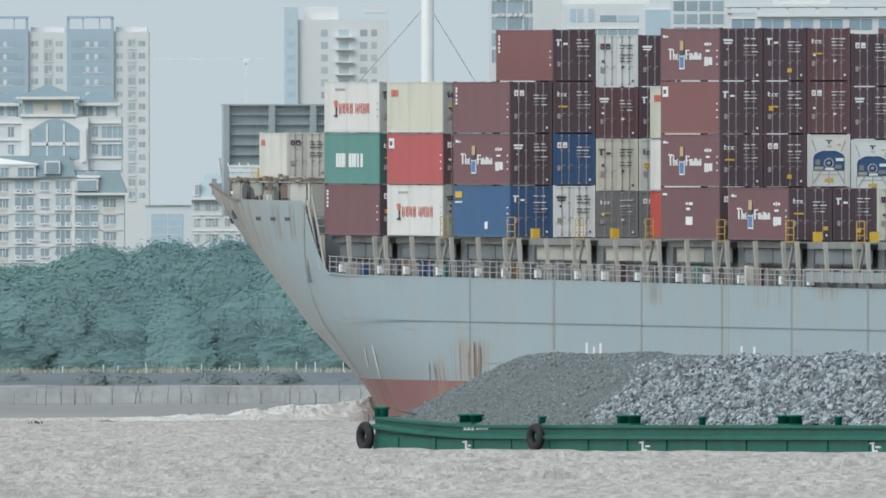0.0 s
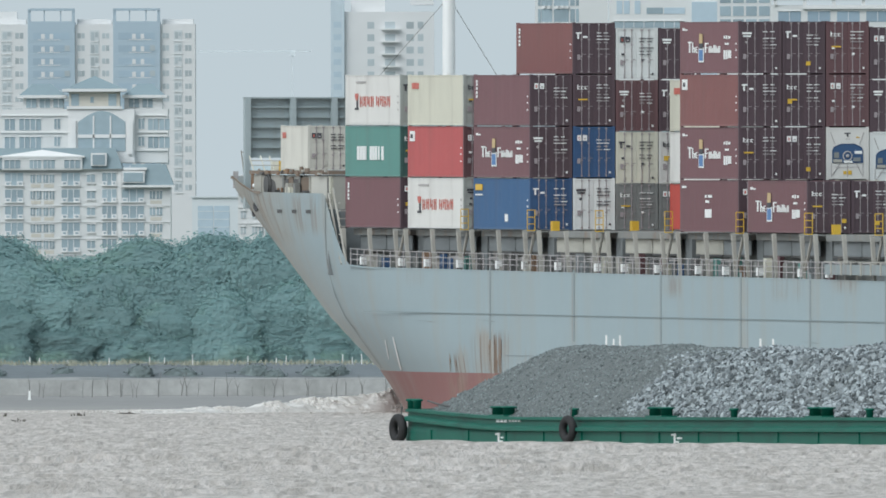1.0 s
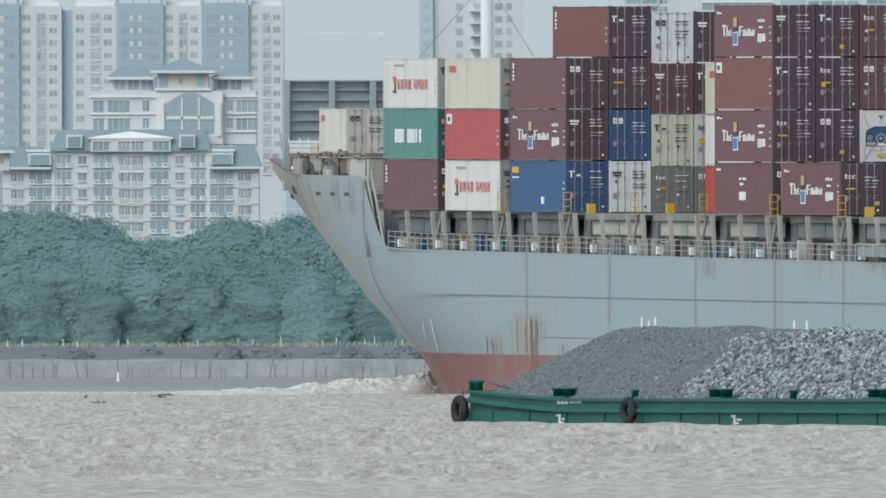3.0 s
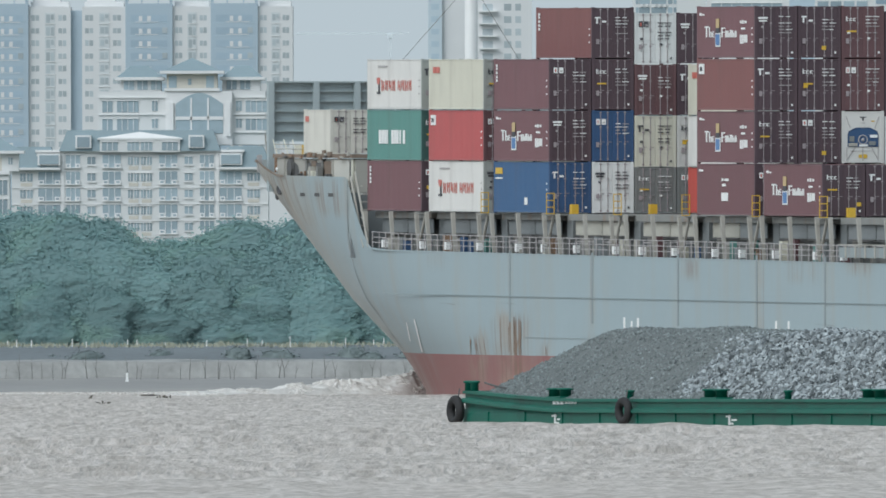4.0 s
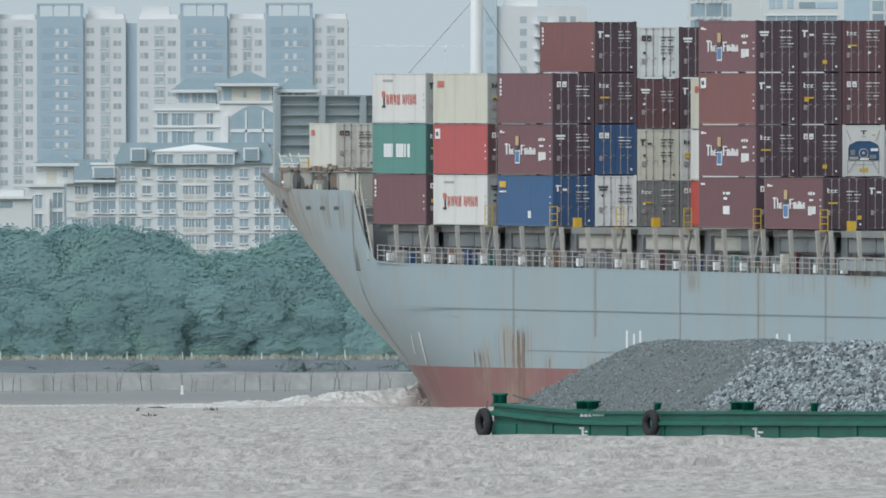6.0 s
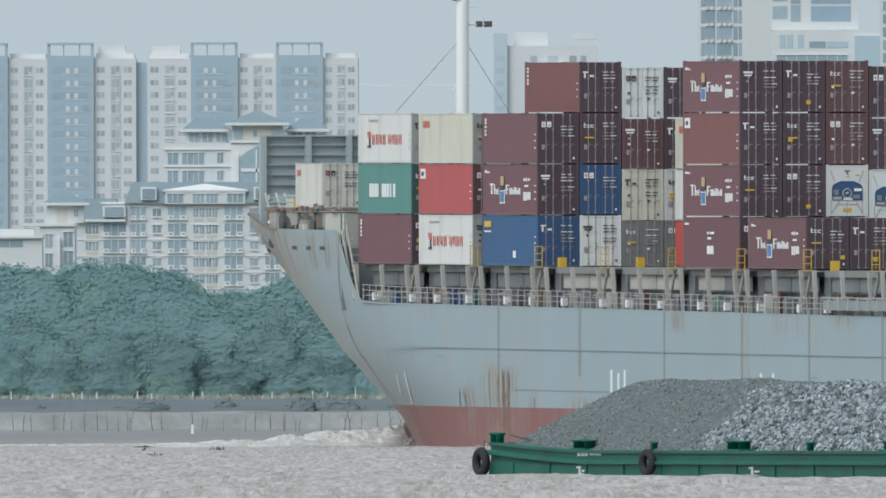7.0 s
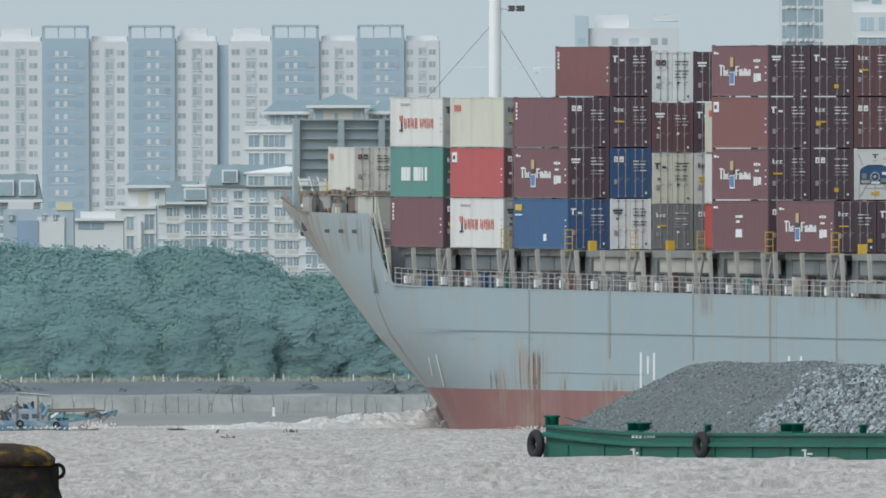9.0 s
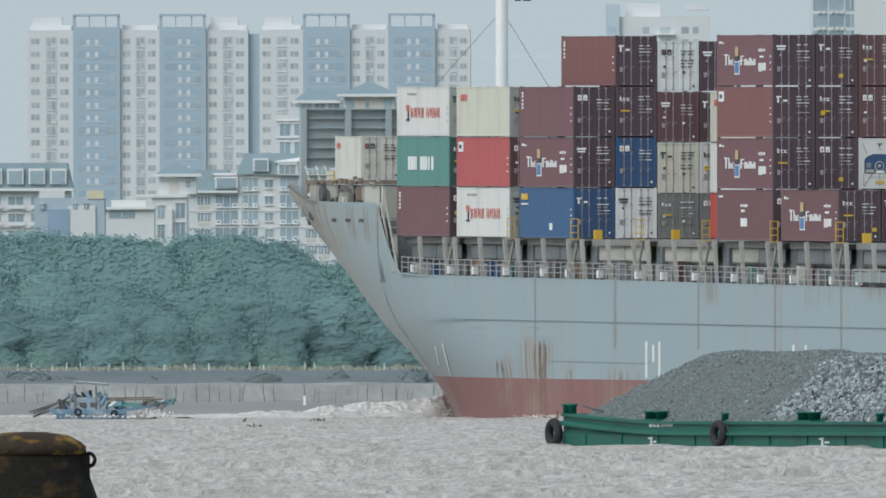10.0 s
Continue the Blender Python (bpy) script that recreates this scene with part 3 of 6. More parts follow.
def container(color, x, y, z, kind="", h=TALL, l=LONG, ends="", seed=0):
    rng = random.Random(seed * 7 + 1)
    ob = thing("shipping_container", f"{NAMES[color]} steel container {CARRY[kind]}, on the ship", "container", group="containers on the ship")
    paint = BOXES[color]
    # door ends get the side's paint darkened: shade put into the colour
    end = BOXES[ends or (("dark", "dark", "rust")[int(seed) % 3] if color in ("maroon", "brown") else "shaded_pale" if kind in ("wine", "orange") else {"blue": "navy", "red": "rust", "green": "shaded_green"}.get(color, color))]
    k = (l, h, color)
    part("frame", shared(("frame", *k), lambda: frame_shape(l, h), paint), None, ob)
    part("side_panel", shared(("side_panel", *k), lambda: side_shape(l, h, 0, 1), paint), None, ob)
    part("side_panel", shared(("side_panel", *k, 2), lambda: side_shape(l, h, WIDE, -1), paint), None, ob)
    part("roof", shared(("roof", *k), lambda: Shape().box(0.1, WIDE - 0.1, -l + 0.12, -0.12, h - 0.07, h - 0.035), paint), None, ob)
    part("front_wall", shared(("front_wall", *k), lambda: Shape().box(0.16, WIDE - 0.16, -0.08, -0.03, 0.13, h - 0.11), paint), None, ob)
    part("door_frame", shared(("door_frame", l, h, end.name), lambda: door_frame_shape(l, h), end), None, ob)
    if kind == "reefer":
        reefer_end(ob, l, h, end, seed)
    else:
        ke = (l, h, end.name)
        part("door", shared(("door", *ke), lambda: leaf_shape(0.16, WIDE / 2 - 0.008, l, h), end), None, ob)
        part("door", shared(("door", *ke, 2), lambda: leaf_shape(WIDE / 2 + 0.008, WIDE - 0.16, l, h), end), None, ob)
        for i, rx in enumerate((0.5, 0.92, 1.5, 1.92)):
            part("lock_rod", shared(("lock_rod", l, h, i), lambda: rod_shape(rx, l, h), ROD), None, ob)
        door_marks(ob, l, h, color in ("white", "pale", "cream", "bone"), rng, int(seed))
    marks(ob, kind, l, h, rng)
    cargo.append((ob, pose(x, y, z)))
    return ob


def reefer_end(ob, l, h, end, seed):
    """The cooling unit: a recessed bay with fan, pipes and control boxes under a rounded head."""
    slab("end_wall", (0.16, WIDE - 0.16, -l + 0.02, -l + 0.1, 0.13, h - 0.11), end, ob)
    s = Shape()
    outline = [(0.34, 0.92), (2.1, 0.92), (2.1, 1.6), (2.02, 1.78), (1.8, 1.9), (1.6, 1.98), (0.84, 1.98), (0.64, 1.9), (0.42, 1.78), (0.34, 1.6)]
    s.poly([(x, -l + 0.012, z) for x, z in outline])
    s.grid([[(x, y, z) for x, z in outline + outline[:1]] for y in (-l + 0.012, -l - 0.03)])
    part("machinery_bay", s, BOXES["navy"], ob, "dark blue machinery bay")
    part("fan", Shape().ring((1.22, -l - 0.0, 1.3), (0, 1, 0), 0.25, 0.035, 18, 6).tube((1.22, -l + 0.01, 1.3), (1.22, -l - 0.03, 1.3), 0.1, n=10), GREY_MARK, ob, smooth=True)
    for b, m in (((1.62, 2.05, 1.42, 1.58), WHITE), ((1.55, 1.95, 1.0, 1.22), COAMING), ((0.4, 0.9, 0.95, 1.12), POSTS), ((1.0, 1.5, 0.93, 1.04), WHITE), ((0.45, 0.72, 1.2, 1.5), BOXES["grey"])):
        slab("control_box", (b[0], b[1], -l - 0.035, -l + 0.01, b[2], b[3]), m, ob)
    for a, b in (((0.3, 0.2), (0.8, 0.92)), ((2.1, 0.2), (1.7, 0.92)), ((0.25, 2.6), (0.5, 1.95)), ((2.15, 2.6), (1.9, 1.95))):
        part("pipe", Shape().tube((a[0], -l - 0.0, a[1]), (b[0], -l - 0.0, b[1]), 0.022, n=5), GREY_MARK, ob)
    for x0, x1, z0, z1, m in ((1.05, 1.4, 2.53, 2.58, BLACK_MARK), (1.19, 1.26, 2.36, 2.53, BLACK_MARK), (1.1, 1.36, 2.22, 2.25, GREY_MARK), (0.98, 1.16, 0.3, 0.48, YELLOW), (1.24, 1.46, 0.28, 0.5, YELLOW),
                              (0.5, 1.9, 0.68, 0.7, GREY_MARK), (1.7, 1.9, 2.3, 2.36, YELLOW)):
        slab("placard", (x0, x1, -l - 0.01, -l + 0.02, z0, z1), m, ob)
    for x in (0.3, 1.22, 2.1):
        slab("rib", (x - 0.02, x + 0.02, -l + 0.0, -l + 0.02, 0.13, 0.9), GREY_MARK, ob)


def stack(bay, col, items, seed, z=STACK):
    for i, it in enumerate(items):
        color, kind = it[0], it[1] if len(it) > 1 else ""
        h = it[2] if len(it) > 2 else TALL
        container(color, col * COL, BAYS[bay], z, kind, h, seed=seed + i * 3)
        z += h + 0.012


S = LOWBOX
stack(1, 0, [("maroon", "column"), ("green", "blocks"), ("white", "wine")], 1)
stack(2, 0, [("white", "wine"), ("red", "label"), ("cream", "orange")], 2)
stack(3, 0, [("blue", "yellow"), ("maroon", "bottle"), ("maroon", "column")], 3)
stack(3, 1, [("pale",), ("navy",), ("maroon",), ("brown", "column")], 6)
stack(3, 2, [("grey", "", S), ("cream",), ("maroon",), ("pale",)], 8)
stack(3, 3, [("grey", "", S), ("white",), ("maroon",), ("maroon",)], 13)
stack(4, 3, [("orange", "", S), ("white", "navy_mark"), ("cream", "orange")], 5)
stack(6, 0, [("maroon", "small"), ("maroon", "bottle"), ("brown", "label"), ("maroon", "bottle")], 9)
stack(6, 1, [("maroon",), ("maroon",), ("dark",), ("maroon",)], 10)
stack(6, 2, [("maroon",), ("white", "reefer"), ("maroon",), ("maroon",)], 11)
stack(6, 3, [("maroon", "", S), ("pale", "reefer"), ("maroon",), ("maroon",)], 12)
stack(6, 4, [("maroon", "", S), ("maroon",), ("maroon",), ("brown",)], 15)
stack(6, 5, [("maroon",), ("maroon",), ("maroon",), ("maroon",)], 17)
stack(7, 0, [("maroon", "bottle")], 4)
stack(7, 1, [("maroon",)], 7)
stack(7, 2, [("cream",)], 5)
container("bone", 0.3, 15.6, 13.6, "orange", LOWBOX, 6.06, "bone", seed=21)


# ---- fittings of the ship ----
def skin(z, reach, out=0.03):
    """The place on the port shell at height z that lies reach metres to the left of the first stack, as seen from the quay."""
    u0, stem, full = run_of(z)
    r = np.linspace(0, 1, 400)
    y = u0 + r * (stem - u0)
    x = -0.5 + 16.8 * r ** full
    lat = y * SI - x * CO
    top = int(np.argmax(lat))
    if reach < lat[0]:
        return Vector((-0.5 - out, (reach + (-0.5) * CO) / SI, z))
    yy = float(np.interp(reach, lat[:top + 1], y[:top + 1]))
    xx = -0.5 + 16.8 * max((yy - u0) / (stem - u0), 0) ** full
    return Vector((xx - out, yy - out * 0.3, z))


def strip(name, pts, width, material, label=""):
    """A thin raised strip down the shell through (reach, height) points; width as seen."""
    rows = []
    hs = np.linspace(0, 1, 9)
    t = np.linspace(0, 1, len(pts))
    for h in hs:
        a, z = np.interp(h, t, [p[0] for p in pts]), np.interp(h, t, [p[1] for p in pts])
        w = width * (0.75 + 0.2 * math.sin(h * 9 + a * 3)) * (1 - 0.5 * h) if material is RUSTY else width
        rows.append([skin(z, a + w / 2), skin(z, a - w / 2)])
    part(name, Shape().grid(rows), material, ship, label)


def fittings():
    # seams and the long fender line
    for y in (-33.6, -51.56, -69.9, -86.5, -100.7, -116):
        slab("shell_seam", (-0.53, -0.49, y - 0.16, y + 0.16, 4.2 if y != -86.5 else 2.4, DECK - 0.05), SEAM, ship)
    slab("rubbing_strip", (-0.56, -0.49, -134, -6, 5.62, 5.665), LINE, ship)
    slab("shell_seam", (-0.53, -0.49, -59, -37, 3.32, 3.36), SEAM, ship)
    ys = [-134 + 4.7 * i for i in range(29)]
    part("deck_edge", Shape().grid([[(x, y, DECK + sheer(y) + dz) for y in ys] for x, dz in ((-0.515, -0.06), (-0.515, 0.015), (-0.2, 0.015), (-0.2, -0.06))]), HULL, ship, "pale deck edge plate")
    strip("bow_seam", [(1.15, 12.2), (1.15, 10.5), (1.12, 9.3), (1.02, 8.2), (0.6, 6.57), (0, 5.25), (-0.5, 4.6), (-1.4, 3.3), (-2.1, 2.3)], 0.045, SEAM, "rusty seam down the bow")
    # draught marks
    strip("draught_mark", [(-2.3, 4.0), (-2.5, 2.9)], 0.06, WHITE)
    strip("draught_mark", [(-2.75, 4.2), (-3.2, 2.3)], 0.08, WHITE)
    for y in (-58.5, -61.4, -90.6, -93.2):
        slab("draught_mark", (-0.54, -0.49, y - 0.16, y + 0.16, 2.5, 4.6), WHITE, ship)
    slab("draught_mark", (-0.54, -0.49, -60.2, -59.9, 3.4, 4.4), WHITE, ship)
    # rust runs
    rng = random.Random(8)
    for reach, z0, z1, n, sp in ((-8.35, 2.25, 4.7, 7, 0.8), (-6.25, 2.25, 3.6, 3, 0.4), (-6.0, 2.5, 4.2, 1, 0.2), (-10.2, 2.4, 3.6, 1, 0.5)):
        for i in range(n):
            a = reach + rng.uniform(-sp, sp) * 0.7
            b = z1 - rng.uniform(0, 0.7) * (z1 - z0)
            strip("rust_streak", [(a, b), (a, z0 + rng.uniform(0, 0.25) * (b - z0))], rng.uniform(0.015, 0.04), RUSTY)
    for a, z in ((-4.6, 5.1), (-25.6, 4.4), (-8.0, 5.2)):
        strip("scuff", [(a - 0.5, z), (a - 0.2, z + 0.05), (a + 0.4, z + 0.08)], 0.25, SEAM)
    # openings in the bow bulwark: dark strips and discs painted for their shade
    for a in (3.8, 2.95, 2.13):
        strip("mooring_port", [(a, 11.36), (a, 11.16)], 0.28, DARK)
    for a, z, r in ((5.2, 11.5, 0.24), (5.35, 11.1, 0.14)):
        p = skin(z, a, 0.02)
        part("hawse_ring", Shape().ring(p, (1, 0.25, 0.1), r, 0.06, 16, 6), DARK, ship)
        part("hawse_hole", Shape().tube(p + Vector((-0.03, 0, 0)), p + Vector((0.1, 0.02, 0)), r), BLACK_MARK, ship)

    slab("forecastle_bulkhead", (-0.3, 32.9, 2.6, 2.75, DECK - 0.6, 11.4), COAMING, ship)
    # deck structure under the stacks, bay by bay
    post = Shape().tube((0, 0, 0), (0, 0.55, 2.08), 0.12, 0.16, 4)
    post_mesh = post.mesh("stanchion", POSTS)
    brace = Shape().tube((0, -0.2, 0.4), (0, -1.5, 2.0), 0.09, n=6).mesh("brace", POSTS)
    gate = Shape().box(-0.22, -0.18, 0, 0.05, 0, 1.25).box(0.22, 0.26, 0, 0.05, 0, 1.25)
    for z in (0.05, 0.42, 0.8, 1.2):
        gate.box(-0.18, 0.22, 0, 0.05, z, z + 0.05)
    gate_mesh = gate.mesh("yellow_gate", YELLOW)
    for n, y in {**BAYS, 8: -100.4, 9: -114.6}.items():
        part("hatch_coaming", Shape().box(1.25, 31.3, y - 12.6, y + 0.2, DECK - 0.6, 9.95), COAMING, ship, "grey hatch coaming")
        part("hatch_cover", Shape().box(0.5, 32.1, y - 12.5, y + 0.1, 9.97, STACK - 0.04), STEEL, ship)
        for k, dy in enumerate((-0.5, -6.3, -12.0)):
            part("stanchion", post_mesh, None, ship, at=pose(-0.2, y + dy - 0.3, DECK + sheer(y + dy)) @ Matrix.Diagonal((1, 1, 1 - sheer(y + dy) / 2.08, 1)))
            if k < 2:
                pale = n in (4, 5) or (n == 6 and k == 0)
                slab("side_panel", (0.75, 0.8, y + dy - 5.7, y + dy - 0.1, 9.15, 9.93), GRIMY if pale else COAMING, ship)
                slab("pipe_box", (0.95, 1.2, y + dy - 3.4 - 0.7 * k, y + dy - 1.5, DECK - 0.6, 8.9), COAMING if k else POSTS, ship)
                for dz in (8.75, 9.05):
                    slab("pipe_run", (0.7, 0.78, y + dy - 5.6, y + dy - 0.2, dz, dz + 0.07), GALV if dz < 9 else DARK, ship)
        part("brace", brace, None, ship, at=pose(-0.1, y - 12.0, DECK + sheer(y)) @ Matrix.Diagonal((1, 1, 1 - sheer(y) / 2.0, 1)))
        if n != 1:
            part("yellow_gate", gate_mesh, None, ship, "yellow lashing platform gate", at=pose(-0.15, y - 12.9, STACK - 0.1))
        slab("coaming_foot", (1.2, 1.25, y - 12.6, y + 0.2, DECK - 0.6, 9.15), STEEL, ship)
        slab("cross_bulkhead", (0.9, 31.6, y - 14.0, y - 12.7, DECK - 0.6, STACK - 0.14), COAMING, ship)
        slab("walkway", (-0.45, 2.2, y - 13.9, y - 12.3, STACK - 0.12, STACK - 0.06), STEEL, ship)
    for y, x in ((-41.4, 0.9), (-41.4, 5.5), (-98.9, 1.2), (-98.9, 4.4)):
        slab("yellow_locker", (x, x + 0.4, y - 0.5, y, STACK - 0.05, STACK + 0.5), YELLOW, ship)
    # railing
    for z in (0.35, 0.65, 0.95):
        part("rail", Shape().tube((-0.42, -2.6, DECK - 0.02 + z), (-0.42, -10, DECK + sheer(-10) + z), 0.021, n=6).tube((-0.42, -10, DECK + sheer(-10) + z), (-0.42, -106, DECK + sheer(-106) + z), 0.021, n=6), GALV, ship)
    bar = Shape().tube((0, 0, 0), (0, 0, 0.97), 0.03, n=6).mesh("rail_post", GALV)
    for i in range(72):
        part("rail_post", bar, None, ship, at=pose(-0.42, -2.8 - 1.45 * i, DECK + sheer(-2.8 - 1.45 * i)))
    for i in range(15):
        y = -5.2 - 7.05 * i - (1.4 if i % 3 == 1 else 0)
        slab("white_box", (-0.45, -0.12, y, y + 0.35, DECK + sheer(y) + 0.12, DECK + sheer(y) + 0.57), WHITE, ship)
    rng = random.Random(4)
    for i in range(46):
        y = -4 - 2.25 * i + rng.uniform(-1, 1)
        slab("deck_fitting", (0.2, 0.2 + rng.uniform(0.15, 0.4), y, y + 0.6, DECK - 0.6, DECK + rng.uniform(0.3, 0.9)), rng.choice([STEEL, DARK, POSTS, DARK, COAMING, RUSTY, BOXES["green"], BOXES["cream"], BOXES["navy"], BOXES["rust"], STEEL, STEEL]), ship)
    # stowed gangway at the rail
    g = part("gangway", Shape().box(-0.75, -0.3, -134, -104.5, DECK - 0.08, DECK + 0.47), SEAM, ship, "grey stowed gangway")
    for i in range(14):
        slab("gangway_rib", (-0.8, -0.75, -106 - 2 * i, -105.8 - 2 * i, DECK - 0.1, DECK + 0.6), POSTS, g)
    slab("gangway_rail", (-0.8, -0.74, -134, -104.5, DECK + 0.6, DECK + 0.65), POSTS, g)

    # breakwater: plate with posts and shelves
    plate = part("breakwater", Shape().box(0.57, 31.9, 25, 25.1, 14.3, 17.75), WATERSHIELD, ship, "grey-blue stiffened breakwater")
    for i in range(13):
        x = 0.54 + 2.46 * i + (0.25 if i else 0)
        slab("breakwater_post", (x, x + 0.34, 24.55, 25.0, 11.4, 17.8), WATERSHIELD, plate)
    for i in range(6):
        slab("breakwater_shelf", (0.7, 31.9, 24.72, 25.0, 14.3 + 0.58 * i, 14.36 + 0.58 * i), WATERSHIELD, plate)
    slab("breakwater_cap", (0.52, 31.95, 24.6, 25.12, 17.72, 17.8), WATERSHIELD, plate)
    # forecastle platform and gear
    slab("platform", (0.25, 31, 4.5, 22.5, 13.38, 13.58), PLATFORM, ship, "rusty forecastle platform")
    rng = random.Random(6)
    slab("forecastle_wall", (0.5, 30, 4.6, 17.4, 11.4, 13.3), POSTS, ship, "grey-beige forecastle store wall")
    slab("winch_house", (1.3, 28, 17.4, 25.5, 11.4, 13.3), POSTS, ship, "grey-beige winch house wall")
    # the dark panels paint the shade inside openings of the store wall
    for y, w, z0, z1, m in ((4.7, 0.9, 11.5, 13.2, DARK), (5.7, 3.5, 11.6, 13.3, BOXES["bone"]), (9.35, 2.2, 11.5, 13.2, PLATFORM), (11.9, 1.3, 11.9, 13.1, DARK), (13.3, 1.0, 11.5, 13.2, PLATFORM), (14.4, 0.8, 11.9, 13.1, DARK)):
        slab("wall_panel", (0.42, 0.48, y, y + w, z0, z1), m, ship)
    slab("shelter_plate", (0.38, 0.44, 15.3, 22.0, 11.4, 13.34), POSTS, ship, "beige shelter plating round the mooring deck")
    # flat dark arch on the plating, the opening's shade as colour
    arch = [(16.9, 11.5), (19.3, 11.5), (19.3, 12.6), (19.0, 12.95), (18.4, 13.1), (17.8, 13.1), (17.2, 12.95), (16.9, 12.6)]
    part("shelter_opening", Shape().poly([(0.372, y, z) for y, z in arch]), DARK, ship, "dark arched plate, painted as a shaded opening")
    for z in (11.75, 12.05):
        part("rail", Shape().tube((0.3, 5.0, z), (0.3, 9.2, z), 0.03, n=6), POSTS, ship)
    for y in (4.7, 9.2, 11.5, 15.2):
        slab("platform_leg", (0.36, 0.5, y, y + 0.35, 11.4, 13.3), rng.choice([POSTS, STEEL, BOXES["cream"]]), ship)
    for i in range(5):
        y = 12.6 + 0.9 * i
        part("hydrant", Shape().tube((0.3, y, 11.4), (0.3, y, 12.5 + 0.3 * rng.random()), 0.07, n=8), rng.choice([RUSTY, STEEL, POSTS]), ship)
    part("winch_drum", Shape().tube((0.2, 18.6, 12.75), (1.2, 18.6, 12.75), 0.55, n=16).tube((0.3, 18.6, 12.75), (0.36, 18.6, 12.75), 0.7, n=16), DARK, ship, "dark mooring winch drum")
    part("winch_drum", Shape().tube((1.6, 25.0, 12.6), (2.6, 25.0, 12.6), 0.5, n=14), RUSTY, ship, "rusty mooring winch drum")
    slab("fairlead_post", (0.32, 0.62, 20.1, 20.6, 11.4, 13.5), POSTS, ship)
    for i in range(8):
        y = 22.6 + 0.75 * i
        slab("bow_fitting", (1.2 + 0.13 * i, 1.6 + 0.16 * i, y, y + 0.4, 11.4, 12.7 + rng.uniform(0, 0.9)), rng.choice([RUSTY, POSTS, STEEL, PLATFORM]), ship)
    part("mushroom_vent", Shape().lathe([(0.2, 0), (0.2, 0.2), (0.42, 0.25), (0.44, 0.4), (0.26, 0.56), (0.02, 0.62)], 18, (0.75, 22.1, 12.35)), WHITE, ship, "white mushroom vent", smooth=True)
    slab("vent_trunk", (0.6, 0.9, 21.95, 22.25, 11.4, 12.36), POSTS, ship)
    # rusty gear and a leaning rail at the very stem
    left = Vector((-CO, SI, 0))
    foot = Vector((1.95, 29.2, 12.5))
    gear = Shape()
    for k, (o, q, r) in enumerate(((0.0, 1.35, 0.13), (-0.3, 1.0, 0.16), (-0.62, 1.15, 0.09), (-0.95, 0.85, 0.12), (-1.25, 0.7, 0.1))):
        gear.tube(tuple(foot + left * o), tuple(foot + left * (o + 0.16 - 0.08 * k) + Vector((0, 0, q))), r, r * 0.8, 8)
    gear.tube(tuple(foot + left * 0.05 + Vector((0, 0, 0.85))), tuple(foot - left * 1.2 + Vector((0, 0, 0.5))), 0.09, 0.09, 8)
    part("bow_fairlead", gear, RUSTY, ship, "rust-brown roller fairlead and stem gear")
    for o in (0.0, 0.28):
        part("rail_post", Shape().tube(tuple(foot + left * (o - 0.1) + Vector((0, 0, 0.2))), tuple(foot + left * (o + 0.14) + Vector((0, 0, 2.5 - o))), 0.035, n=6), POSTS, ship)
    for z in (1.4, 1.85, 2.2):
        part("rail", Shape().tube(tuple(foot + left * 0.02 + Vector((0, 0, z))), tuple(foot + left * 0.36 + Vector((0, 0, z - 0.1))), 0.025, n=6), POSTS, ship)
    for i in range(16):
        y, d = rng.uniform(4.6, 22), rng.uniform(0.15, 0.7)
        z = 13.3 + rng.uniform(-0.12, 0.25)
        slab("platform_gear", (0.12, 0.25, y, y + d, z, z + rng.uniform(0.08, 0.3)), rng.choice([RUSTY, DARK, POSTS, PLATFORM, STEEL]), ship)
    for i in range(7):
        y = rng.uniform(9, 16)
        slab("deck_gear", (0.0, 0.3, y, y + rng.uniform(0.2, 0.6), 11.4, 12.3 + rng.uniform(0.1, 0.6)), rng.choice([RUSTY, POSTS, DARK, BOXES["cream"], STEEL]), ship)
    slab("deck_store", (1.5, 4, 20.4, 22.4, 13.58, 14.1), BOXES["cream"], ship)
    slab("yellow_locker", (0.6, 0.95, 15.9, 17.2, 13.58, 14.15), YELLOW, ship)
    for i in range(5):
        part("rail_post", bar, None, ship, at=pose(0.75 + 0.3 * i, 28 + 0.9 * i, 12.55))
    for y in (17.5, 19.5, 22.0):
        part("prop", Shape().tube((0.4, y, 13.5), (0.7, y + 2.2, 14.4), 0.045, n=6), BOXES["cream"], ship)
    for z in (0.5, 0.95):
        part("rail", Shape().tube((0.35, 16, 13.58 + z * 0.6), (0.35, 22.5, 13.58 + z * 0.6), 0.03, n=6), POSTS, ship)
    # ladder at the end of the bulwark
    for z in range(8):
        slab("ladder_rung", (-0.35, 0.0, -0.2 + 0.25 * (7 - z) * 0.12, 0.25, 8.6 + 0.45 * z, 8.66 + 0.45 * z), POSTS, ship)
    for a, b in (((-0.3, -1.4, 8.3), (-0.3, 1.6, 12.6)), ((-0.3, -0.3, 8.3), (-0.3, 2.6, 12.3))):
        part("ladder_rail", Shape().tube(a, b, 0.07, n=6), POSTS, ship)
    # foremast
    mast = part("foremast", Shape().lathe([(0.42, 0), (0.38, 5), (0.37, 14.2), (0.3, 14.5)], 20, (15.75, 36, 11.4)), WHITE, ship, "white painted tubular foremast", smooth=True)
    slab("mast_platform", (15.15, 16.35, 35.6, 36.4, 25.9, 25.98), DARK, mast)
    part("mast_light", Shape().lathe([(0.12, 0), (0.16, 0.1), (0.16, 0.4), (0.05, 0.5)], 12, (15.85, 36, 25.98)), DARK, mast)
